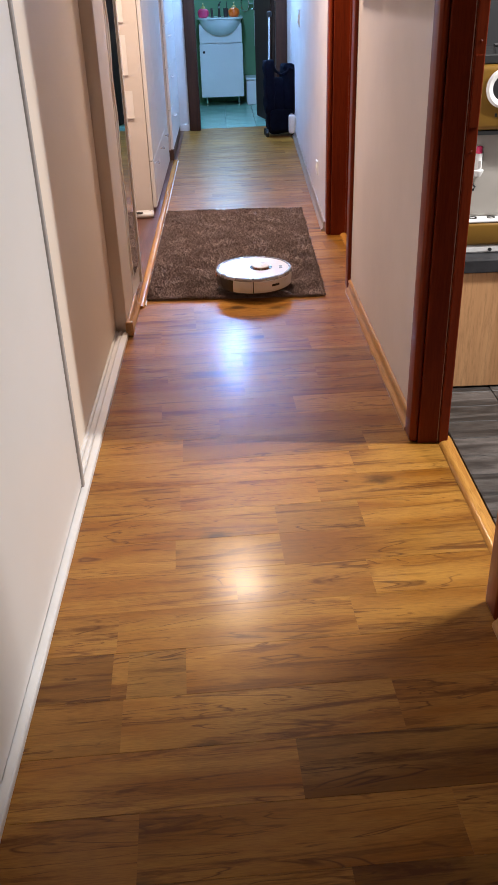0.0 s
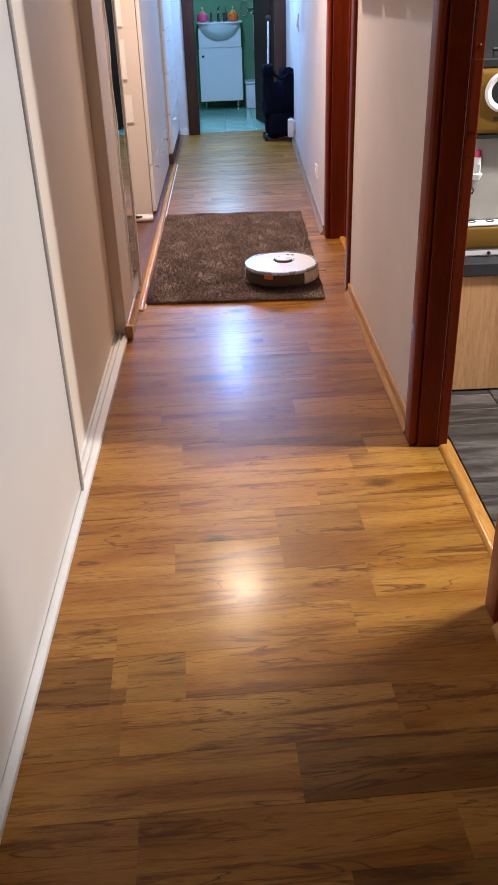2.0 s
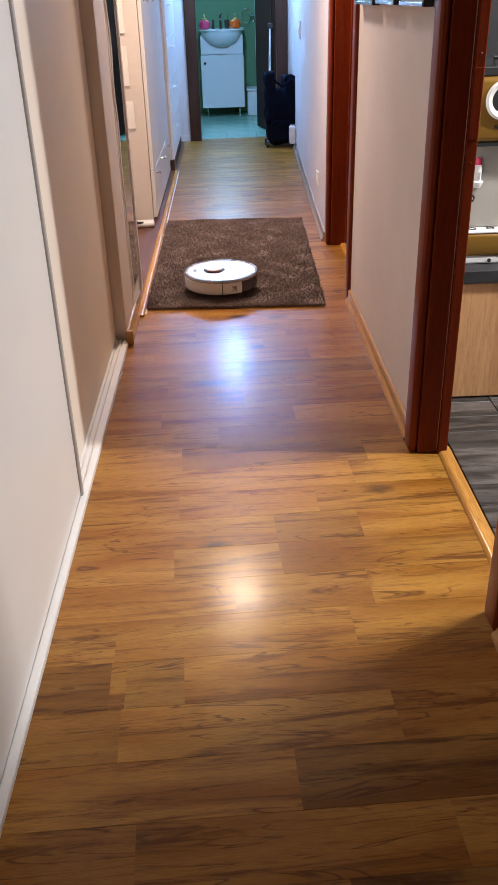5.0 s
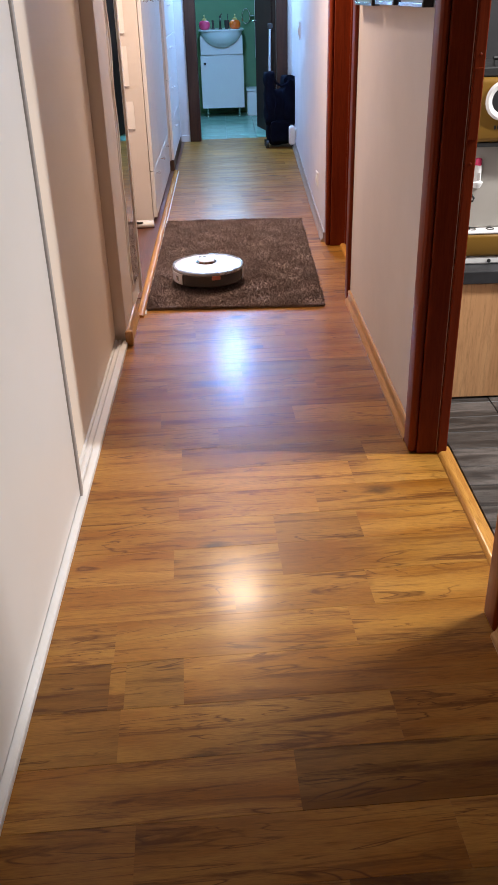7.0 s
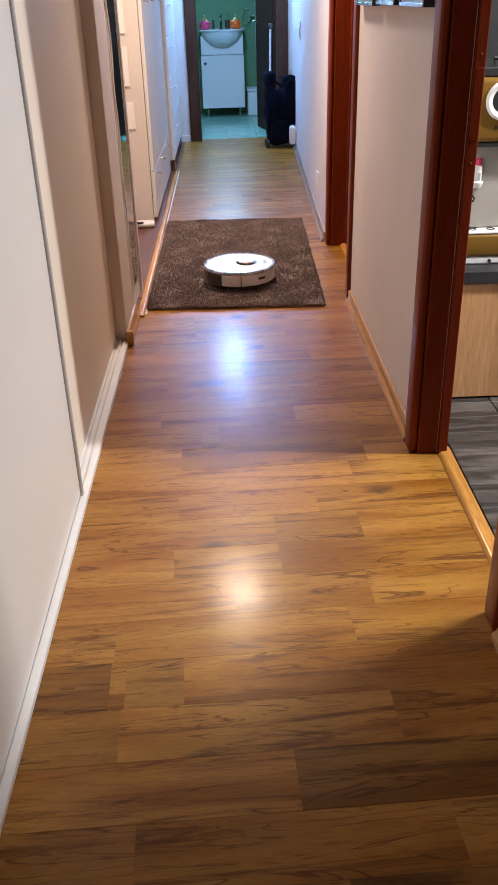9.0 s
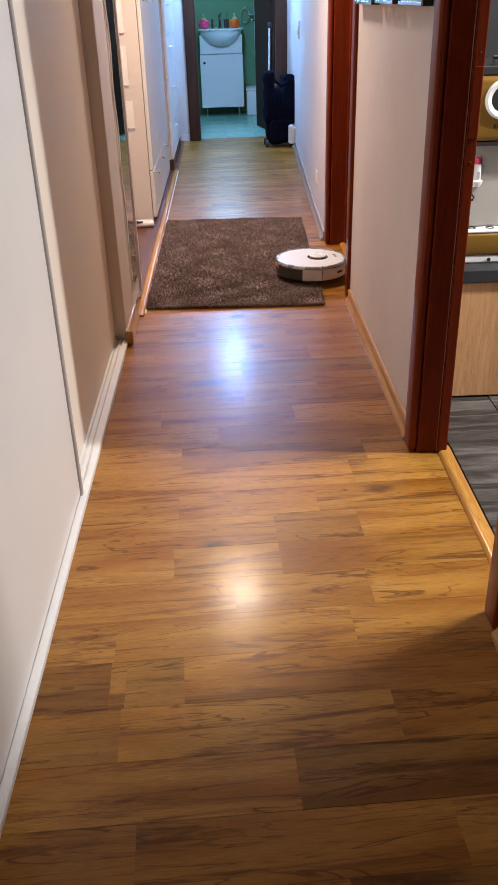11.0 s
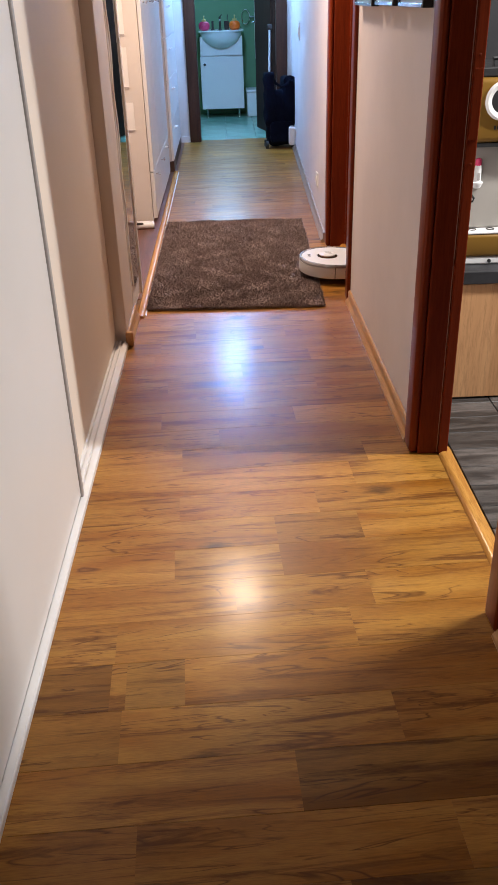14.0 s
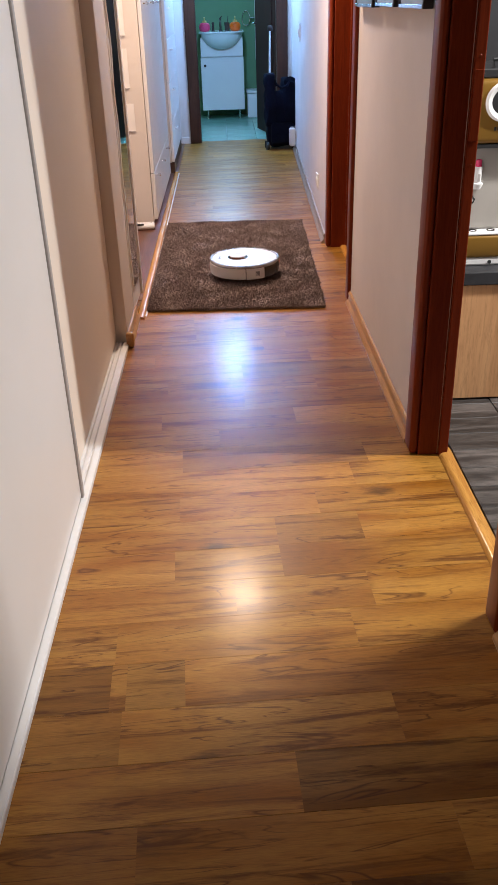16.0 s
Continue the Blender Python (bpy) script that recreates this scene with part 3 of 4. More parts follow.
# ---- robot vacuum: its front looks along +x ----
def robot():
    t = thing("robot_vacuum", "round white robot vacuum cleaner driving on the rug", "robot vacuum")
    part("underside", lathe([(0, 0.012), (0.150, 0.012), (0.163, 0.018), (0.166, 0.030), (0, 0.030)], 72), M_BLACK, t, "black underside", True)
    skin = lambda r, z0, z1: [(r - 0.02, z0), (r - 0.002, z0), (r, z0 + 0.003), (r + 0.001, (z0 + z1) / 2), (r, z1 - 0.003), (r - 0.003, z1), (r - 0.02, z1)]
    bumper = part("bumper", lathe(skin(0.1755, 0.020, 0.073), 60, -89.2, 89.2), M_WHITE, t, "white front bumper", True)
    for a in (-55,):
        s = part("sensor_slot", box(-0.0015, 0.0015, -0.020, 0.020, -0.005, 0.005, 0.001), M_BLACK, bumper, "black sensor slot")
        s.matrix_local = pose(0.1765 * math.cos(radians(a)), 0.1765 * math.sin(radians(a)), 0.050, 0, 0, a)
    for a0, a1 in ((90, 121.5), (238.5, 270)):
        sh = part("side_shell", lathe(skin(0.1755, 0.020, 0.073), 18, a0 + (0.6 if a0 == 90 else 0), a1 - (0 if a0 == 90 else 0.6)), M_WHITE, t, "white rear side shell", True)
        if a0 > 90:
            continue
        a = 109
        e = part("emblem", box(-0.001, 0.001, -0.011, 0.011, -0.012, 0.012, 0.001), M_SILVER, sh, "small grey emblem")
        e.matrix_local = pose(0.1764 * math.cos(radians(a)), 0.1764 * math.sin(radians(a)), 0.047, 0, 0, a)
    part("tank_window", lathe(skin(0.1745, 0.020, 0.073), 56, 121.8, 238.2), M_SMOKE, t, "smoky dark water tank", True)
    tab = part("latch_tab", box(-0.004, 0.003, -0.021, 0.021, -0.010, 0.011, 0.003), M_ORANGE, t, "orange tank latch")
    tab.matrix_local = pose(-0.1735, 0, 0.064)
    part("shell_core", lathe([(0, 0.030), (0.158, 0.030), (0.158, 0.074), (0, 0.074)], 60), M_SMOKE, t)
    part("rim", lathe([(0.150, 0.074), (0.1748, 0.074), (0.1762, 0.076), (0.1757, 0.084), (0.1725, 0.0885), (0.165, 0.0890), (0.163, 0.0855), (0.150, 0.0855)], 96), M_SILVER, t, "silver grey rim", True)
    part("top_cover", lathe([(0, 0.0875), (0.10, 0.0874), (0.155, 0.0868), (0.1625, 0.0862), (0.1630, 0.080), (0, 0.080)], 96), M_COVER, t, "glossy white top cover", True)
    for s in (-1, 1):
        nt = part("seam_notch", box(-0.003, 0.003, -0.004, 0.004, -0.004, 0.001, 0.0008), M_SMOKE, t, "dark seam notch")
        nt.matrix_local = pose(0, s * 0.172, 0.0885)
    well = part("turret_well", lathe([(0.030, 0.0868), (0.0505, 0.0868), (0.0515, 0.0885), (0.0490, 0.0890), (0.046, 0.0878), (0.030, 0.0872)], 48), M_SMOKE, t, "dark ring round the turret", True)
    tur = part("laser_turret", lathe([(0, 0.0860), (0.036, 0.0860), (0.036, 0.0935), (0, 0.0935)], 40), M_ORANGE, t, "reddish laser turret window", True)
    cap = part("turret_cap", lathe([(0, 0.0930), (0.0400, 0.0930), (0.0412, 0.0945), (0.0405, 0.0975), (0.037, 0.0992), (0, 0.0996)], 48), M_WHITE, tur, "white turret cap", True)
    for i in range(3):
        a = radians(30 + 120 * i)
        part("turret_post", box(0.033 * math.cos(a) - 0.004, 0.033 * math.cos(a) + 0.004, 0.033 * math.sin(a) - 0.004, 0.033 * math.sin(a) + 0.004, 0.0872, 0.0931), M_WHITE, tur)
    for o in (well, tur):
        o.matrix_local = pose(0.034, 0, 0)
    for y in (-0.012, 0.012):
        part("button", lathe([(0, 0.0870), (0.0085, 0.0870), (0.0080, 0.0884), (0, 0.0886)], 20, at=(0.125, y, 0)), M_SILVER, t, "small grey button", True)
    for s in (-1, 1):
        wh = part("wheel", lathe([(0, -0.012), (0.030, -0.012), (0.034, -0.008), (0.034, 0.008), (0.030, 0.012), (0, 0.012)], 28), M_BLACK, t, "black rubber wheel", True)
        wh.matrix_local = pose(0, s * 0.10, 0.034, 90)
    br = part("side_brush", tube([(0, 0, 0), (0.02, 0.006, 0.0), (0.055, 0.010, -0.004), (0.085, 0.006, -0.008)], 0.0016), M_SILVER, t, "thin side brush")
    br.matrix_local = pose(0.118, -0.115, 0.013, 0, 0, -42)
    return t


vacuum = robot()


# ---- pictures, switch and plugs on the hallway walls ----
def picture(y0, y1, z0, art, label):
    t = thing("wall_picture", label, "picture", (0.557 - 0.0051 * ((y0 + y1) / 2 - 2.33) - 0.0015, (y0 + y1) / 2, z0), group="pictures in the hallway")
    w = (y1 - y0) / 2
    for n_, bm in (("frame_side", box(-0.028, -0.001, -w, -w + 0.012, 0, 0.42, 0.001)), ("frame_side", box(-0.028, -0.001, w - 0.012, w, 0, 0.42, 0.001)),
                   ("frame_top", box(-0.028, -0.001, -w + 0.012, w - 0.012, 0.408, 0.42, 0.001))):
        part(n_, bm, M_BLACK, t, "black frame edge")
    part("frame_bottom", box(-0.030, -0.001, -w + 0.012, w - 0.012, 0, 0.010, 0.001), M_CHROME, t, "bright metal lower edge")
    part("print", box(-0.024, -0.004, -w + 0.0125, w - 0.0125, 0.0105, 0.4075), art, t)


M_ART1 = plain("print_green", (0.20, 0.26, 0.22), 0.35, vary=0.3, scale=8)
M_ART2 = plain("print_pale", (0.48, 0.56, 0.66), 0.35, vary=0.2, scale=6)
picture(3.22, 3.62, 1.226, M_ART1, "grey-green print in a narrow black frame")
picture(2.83, 3.17, 1.232, M_ART2, "pale blue print in a narrow black frame")
picture(2.42, 2.76, 1.232, M_ART2, "pale blue print in a narrow black frame")


def wall_x(y):
    return 0.55 + 0.105 * (y - 4.80) / 3.798


def light_switch():
    y = 7.25
    t = thing("light_switch", "white light switch plate on the hallway wall", "switch", (wall_x(y), y, 0.98), 1.6)
    part("plate", box(-0.012, -0.001, -0.042, 0.042, -0.042, 0.085, 0.004), M_WHITE, t)
    r = part("rocker", box(-0.004, 0.004, -0.026, 0.026, -0.03, 0.03, 0.002), M_WHITE, t)
    r.matrix_local = pose(-0.016, 0, 0.02, 0, 6)


light_switch()


def socket(y, z, plugged):
    t = thing("wall_socket", "white wall socket" + (" with a plug-in device" if plugged else " low on the hallway wall"), "socket", (wall_x(y), y, z), 1.6)
    pl = part("plate", box(-0.010, -0.001, -0.041, 0.041, -0.041, 0.041, 0.004), M_WHITE, t)
    part("cup", lathe([(0, 0.0), (0.021, 0.0), (0.021, 0.003), (0.019, 0.003), (0.018, 0.0008), (0, 0.0008)], 20), M_WHITE, pl, "", True).matrix_local = pose(-0.010, 0, 0, 0, -90)
    if plugged:
        d = part("plug_device", box(-0.066, -0.011, -0.035, 0.035, -0.095, 0.060, 0.016, 4), M_WHITE, t, "white plug-in air freshener", True)
        part("vent", box(-0.052, -0.024, -0.02, 0.02, 0.061, 0.066, 0.002), M_ALU, d)


socket(7.82, 0.160, True)
socket(5.30, 0.25, False)


# ---- trolley bag by the bathroom door ----
def suitcase():
    t = thing("trolley_suitcase", "very dark navy fabric trolley suitcase with raised steel handle", "suitcase", (0.507, 8.14, 0), 6)

    def soft(x0, x1, y0, y1, z0, z1, bev, amp, seed):
        bm = box(x0, x1, y0, y1, z0, z1)
        bmesh.ops.subdivide_edges(bm, edges=bm.edges[:], cuts=9, use_grid_fill=True)
        c = Vector(((x0 + x1) / 2, (y0 + y1) / 2, (z0 + z1) / 2))
        hx, hy, hz = (x1 - x0) / 2, (y1 - y0) / 2, (z1 - z0) / 2
        for v in bm.verts:
            d = v.co - c
            q = Vector((d.x / hx, d.y / hy, d.z / hz))
            k = (abs(q.x) ** 7 + abs(q.y) ** 7 + abs(q.z) ** 7) ** (1 / 7)
            q = q / k * (0.985 if k else 1)
            v.co = c + Vector((q.x * hx, q.y * hy, q.z * hz)) + Vector(noise.noise_vector(v.co * 9 + Vector((seed, 0, 0)))) * amp
        return bm

    body = part("body", soft(-0.125, 0.125, -0.10, 0.11, 0.02, 0.50, 0, 0.012, 0), M_NAVY, t, "", True)
    part("front_pocket", soft(-0.105, 0.11, -0.135, -0.085, 0.05, 0.24, 0, 0.010, 4), M_NAVY, body, "bulging front pocket", True)
    part("top_bag", soft(0.01, 0.165, -0.12, 0.08, 0.20, 0.60, 0, 0.034, 9), M_NAVY, t, "slack side bag", True)
    part("flap", soft(-0.145, -0.055, -0.115, 0.05, 0.18, 0.66, 0, 0.026, 2), M_NAVY, t, "sagging side bag", True)
    part("strap", tube([(-0.095, -0.10, 0.64), (-0.05, -0.11, 0.56), (0.0, -0.11, 0.53), (0.05, -0.11, 0.55), (0.085, -0.10, 0.60)], 0.012), M_NAVY, t, "hanging shoulder strap", True)
    part("handle_rod", tube([(-0.085, 0.06, 0.50), (-0.075, 0.06, 0.99)], 0.010), M_CHROME, t, "steel telescopic rod", True)
    part("grip", box(-0.095, -0.050, 0.04, 0.08, 0.985, 1.03, 0.010, 3), M_BLACK, t, "black grip", True)
    for x in (-0.12, 0.12):
        w = part("wheel", lathe([(0, -0.014), (0.030, -0.014), (0.034, -0.010), (0.034, 0.010), (0.030, 0.014), (0, 0.014)], 24), M_BLACK, t, "small black wheel", True)
        w.matrix_local = pose(x - 0.01, -0.07, 0.034, 0, 90)
        part("foot", box(x - 0.015, x + 0.015, 0.06, 0.09, 0.0, 0.06, 0.004), M_BLACK, t)


suitcase()


# ---- bathroom ----
def basin_cabinet():
    t = thing("basin_cabinet", "white bathroom vanity cabinet on short metal legs", "cabinet", (-0.008, 10.335, 0))
    part("body", box(-0.235, 0.235, 0.018, 0.36, 0.105, 0.86, 0.003), M_PANEL, t)
    d = part("door", box(-0.243, 0.243, -0.002, 0.016, 0.10, 0.655, 0.003), M_PANEL, t, "plain white door")
    k = part("knob", lathe([(0, 0), (0.008, 0), (0.006, 0.012), (0.014, 0.020), (0.014, 0.028), (0, 0.030)], 16), M_SMOKE, d, "dark knob", True)
    k.matrix_local = pose(-0.195, -0.002, 0.575, 90)
    part("front_panel", box(-0.238, 0.238, -0.001, 0.016, 0.664, 0.855, 0.003), M_PANEL, t, "fixed white upper panel")
    for x in (-0.185, 0.185):
        for y in (0.03, 0.33):
            part("leg", lathe([(0, 0), (0.014, 0), (0.014, 0.006), (0.009, 0.012), (0.009, 0.106), (0, 0.106)], 14, at=(x, y, 0)), M_CHROME, t, "chrome leg", True)


def basin():
    t = thing("wash_basin", "white ceramic wash basin set on the vanity", "basin", (-0.005, 10.36, 0.732))
    bm = bmesh.new()
    bmesh.ops.create_uvsphere(bm, u_segments=40, v_segments=24, radius=1.0)
    bmesh.ops.delete(bm, geom=[v for v in bm.verts if v.co.z > 0.01], context="VERTS")
    for v in bm.verts:
        v.co = Vector((v.co.x * 0.236, v.co.y * 0.17, 0.178 + v.co.z * 0.178 * (1 - 0.10 * v.co.x ** 2)))
    inner = [e for e in bm.edges if e.is_boundary]
    r = bmesh.ops.extrude_edge_only(bm, edges=inner)
    for v in [g for g in r["geom"] if isinstance(g, bmesh.types.BMVert)]:
        v.co = Vector((v.co.x * 0.9, v.co.y * 0.9, 0.178))
    bmesh.ops.contextual_create(bm, geom=[e for e in bm.edges if e.is_boundary])
    bmesh.ops.recalc_face_normals(bm, faces=bm.faces)
    part("bowl", bm, M_CERAMIC, t, "", True)
    bm = bmesh.new()
    pts = []
    for i in range(33):
        a = math.pi + math.pi * i / 32
        pts.append((0.255 * math.copysign(abs(math.cos(a)) ** 0.75, math.cos(a)), 0.185 * math.sin(a) * 0.95))
    pts += [(0.255, 0.36), (-0.255, 0.36)]
    r = prism(pts, 0.168, 0.188)
    bmesh.ops.bevel(r, geom=[e for e in r.edges if abs(e.verts[0].co.z - e.verts[1].co.z) < 1e-4], offset=0.007, segments=3, affect="EDGES")
    part("rim", r, M_CERAMIC, t, "", True)


basin_cabinet()
basin()


def tap(x, y, tall, spout):
    t = thing("basin_tap", "dark chrome basin tap", "tap", (x, y, 0.9205), group="taps on the basin")
    part("body", lathe([(0, 0), (0.020, 0), (0.020, 0.006), (0.013, 0.012), (0.012, tall), (0.015, tall + 0.004), (0.011, tall + 0.016), (0, tall + 0.018)], 20), M_SMOKE, t, "", True)
    if spout:
        part("spout", tube([(0, 0, tall * 0.7), (0, -0.04, tall * 0.9), (0, -0.09, tall * 0.8), (0, -0.10, tall * 0.7)], 0.009), M_SMOKE, t, "", True)
        part("lever", tube([(0, 0, tall + 0.015), (0.02, -0.03, tall + 0.035)], 0.006), M_SMOKE, t, "", True)


tap(-0.095, 10.42, 0.075, False)
tap(-0.012, 10.45, 0.115, True)


def pump_bottle(x, y, mat, label, cap):
    t = thing("soap_dispenser", label, "soap dispenser", (x, y, 0.9205), group="soap dispensers on the basin")
    part("bottle", lathe([(0, 0), (0.040, 0), (0.055, 0.012), (0.063, 0.040), (0.060, 0.066), (0.044, 0.084), (0.026, 0.090), (0, 0.091)], 28), mat, t, "", True)
    part("collar", lathe([(0, 0.090), (0.025, 0.090), (0.024, 0.108), (0.010, 0.112), (0, 0.112)], 20), cap, t, "", True)
    part("pump", tube([(0, 0, 0.110), (0, 0, 0.140), (0.0, -0.03, 0.142), (0.0, -0.045, 0.136)], 0.007), cap, t, "", True)


pump_bottle(-0.190, 10.40, M_PINK, "round pink soap dispenser on the basin", M_YELLOW)
pump_bottle(0.152, 10.40, M_ORBOTTLE, "round orange soap dispenser on the basin", M_YELLOW)
gl = thing("tumbler", "dark tooth mug with brush on the basin", "mug", (0.062, 10.47, 0.9205))
part("mug", lathe([(0, 0), (0.026, 0), (0.030, 0.085), (0.026, 0.085), (0.023, 0.006), (0, 0.006)], 20), M_SMOKE, gl, "", True)
part("brush", tube([(0, 0, 0.01), (0.015, 0.01, 0.15)], 0.004), M_BLACK, gl, "dark toothbrush", True)
rg = thing("towel_ring", "chrome towel ring on the green bathroom wall", "towel ring", (0.285, 10.748, 1.035))
part("ring", tube([(0.045 * math.cos(i * math.tau / 24), -0.05, 0.075 * math.sin(i * math.tau / 24)) for i in range(25)], 0.006), M_CHROME, rg, "", True)
part("arm", tube([(0.045, -0.05, 0.0), (0.09, -0.048, 0.0), (0.13, -0.04, 0.005), (0.13, 0, 0.005)], 0.011), M_CHROME, rg, "", True)


def towel_rail():
    t = thing("towel_radiator", "slim white towel radiator beside the bathroom door", "radiator", (0.40, 10.70, 0.60))
    for x in (0.0, 0.36):
        part("upright", tube([(x, 0, 0), (x, 0, 0.9)], 0.016), M_WHITE, t, "", True)
    for i in range(8):
        part("bar", tube([(0, -0.012, 0.06 + i * 0.11), (0.36, -0.012, 0.06 + i * 0.11)], 0.009), M_WHITE, t, "", True)
    for z in (0.08, 0.82):
        part("bracket", box(-0.012, 0.012, 0.0, 0.05, z - 0.012, z + 0.012), M_CHROME, t)


towel_rail()
bn = thing("laundry_box", "low white lidded box on the bathroom floor", "box", (0.42, 10.50, 0))
part("body", box(-0.15, 0.15, -0.13, 0.2, 0.0, 0.262, 0.012, 3), M_PANEL, bn, "", True)
part("lid", box(-0.158, 0.158, -0.138, 0.2, 0.264, 0.288, 0.008, 3), M_PANEL, bn, "", True)


# unseen framed panel, added to glow behind the extra bathroom lamp
w1 = tagged(thing("glow_panel", "unseen glowing panel added over the basin", "window", (-0.01, 10.80, 1.80)), kind="structure")
for x in (-0.225, 0.225):
    part("panel_frame", box(x - 0.013, x + 0.013, -0.03, 0.03, -0.455, 0.455, 0.003), M_WHITE, w1)
for z in (-0.445, 0.445):
    part("panel_frame", box(-0.211, 0.211, -0.03, 0.03, z - 0.012, z + 0.012, 0.003), M_WHITE, w1)
part("pane", box(-0.211, 0.211, -0.004, 0.004, -0.432, 0.432), glow("glow_pane", (0.30, 0.62, 1.0), 6.0), w1, "glowing pane added for cool light")


# ---- kitchen ----
def kitchen_unit():
    t = thing("low_cabinet", "light oak low kitchen cabinet on the grey floor", "cabinet", (0.72, 2.615, 0))
    part("body", box(0.002, 0.95, 0.022, 0.60, 0.0, 0.419, 0.002), M_OAK, t)
    part("front", box(0.004, 0.60, 0.002, 0.020, 0.006, 0.417, 0.003), M_OAK, t, "light oak front")
    part("front", box(0.604, 0.948, 0.002, 0.020, 0.006, 0.417, 0.003), M_OAK, t, "light oak front")


kitchen_unit()
wt = thing("worktop", "dark grey stone-look worktop on the low cabinet", "worktop", (0.72, 2.605, 0.420))
part("slab", box(0.0, 0.98, 0.0, 0.64, 0.0, 0.043, 0.003), M_CONCRETE, wt)


def machine():
    t = thing("coffee_machine", "gold and white coffee machine on the dark worktop", "coffee machine", (0.965, 2.78, 0.4635))
    part("base", box(-0.20, 0.24, -0.10, 0.22, 0.0, 0.026, 0.006), M_WHITE, t, "white foot")
    part("lower_body", box(-0.20, 0.24, -0.105, 0.22, 0.027, 0.100, 0.010, 3), M_GOLD, t, "gold lower band", True)
    tray = part("drip_tray", box(-0.196, 0.236, -0.102, 0.0, 0.101, 0.109, 0.003), M_WHITE, t, "white drip tray")
    for x in (-0.165, -0.105, -0.045, 0.015, 0.075):
        part("tray_hole", lathe([(0.010, 0.0), (0.0135, 0.0), (0.0135, 0.002), (0.010, 0.002)], 20, at=(x, -0.068, 0.1092)), M_SMOKE, tray, "dark ring mark")
    part("foot_notch", lathe([(0, 0), (0.006, 0), (0.006, 0.004), (0, 0.004)], 16), M_BLACK, t, "black notch").matrix_local = pose(-0.108, -0.0995, 0.012, 90)
    part("back_panel", box(-0.198, 0.238, -0.052, 0.22, 0.1095, 0.372, 0.010, 3), M_GREYBACK, t, "grey back panel", True)
    head = part("upper_body", box(-0.20, 0.24, -0.105, 0.22, 0.385, 0.572, 0.018, 4), M_GOLD, t, "gold upper body", True)
    dial = part("gauge_ring", lathe([(0.036, 0), (0.056, 0), (0.058, 0.006), (0.051, 0.014), (0.040, 0.010), (0.036, 0.002)], 40), M_WHITE, head, "bright gauge ring", True)
    dial.matrix_local = pose(-0.118, -0.105, 0.508, 90)
    part("gauge_face", lathe([(0, 0), (0.038, 0), (0.038, 0.005), (0, 0.006)], 32), M_BLACK, dial, "dark gauge glass")
    for x in (-0.140, -0.130, -0.120):
        part("letter_bar", box(x, x + 0.006, -0.1072, -0.1045, 0.425, 0.436), M_BLACK, head, "small dark lettering bar")
    part("underside", box(-0.195, 0.235, -0.098, 0.20, 0.3725, 0.3845), M_BLACK, t, "black underside")
    part("cup_rail", box(-0.19, 0.23, -0.09, 0.21, 0.573, 0.600, 0.004), M_BLACK, t, "black cup tray")
    for x in (-0.15, -0.05, 0.05):
        part("cup_grid", tube([(x, -0.07, 0.598), (x, -0.06, 0.622), (x + 0.07, -0.06, 0.622), (x + 0.07, -0.07, 0.598)], 0.006), M_BLACK, t, "", True)
    sp = part("spout", lathe([(0, 0.242), (0.012, 0.242), (0.019, 0.256), (0.019, 0.260), (0.012, 0.264), (0.0115, 0.312), (0, 0.314)], 24, at=(-0.163, -0.060, 0)), M_WHITE, t, "white spout", True)
    part("spout_cap", lathe([(0, 0.312), (0.0105, 0.312), (0.009, 0.332), (0.004, 0.334), (0, 0.334)], 20, at=(-0.163, -0.060, 0)), M_PINK, sp, "red spout cap", True)
    part("spout_arm", tube([(-0.163, -0.058, 0.300), (-0.163, -0.050, 0.302)], 0.006), M_WHITE, sp, "", True)
    part("spout_slot", box(-0.166, -0.158, -0.0735, -0.0715, 0.268, 0.290), M_ALU, sp, "grey slot")
    part("cord", tube([(-0.185, -0.04, 0.245), (-0.180, -0.055, 0.225), (-0.166, -0.06, 0.208), (-0.168, -0.055, 0.198), (-0.20, -0.04, 0.192)], 0.0035), M_BLACK, t, "black cord", True)


machine()


# ---- ceiling lamps (the highlights in the floor come from them) ----
def ceiling_lamp(x, y, z, r, label):
    t = thing("ceiling_lamp", label, "ceiling lamp", (x, y, z))
    part("canopy", lathe([(0, 0.012), (r + 0.02, 0.012), (r + 0.03, 0.02), (r * 0.6, 0.05), (0.03, 0.06), (0, 0.06)], 40), M_WHITE, t, "", True)
    if TOP - z > 0.08:
        part("stem", lathe([(0, 0.06), (0.012, 0.06), (0.012, TOP - z - 0.004), (0, TOP - z - 0.004)], 12), M_CHROME, t, "", True)


ceiling_lamp(-0.01, 4.46, 2.32, 0.14, "round white hanging hallway lamp")
ceiling_lamp(0.0, 8.12, 2.23, 0.10, "round cool-white lamp near the bathroom")
ceiling_lamp(-0.2, 9.7, 2.36, 0.13, "round bathroom ceiling lamp")


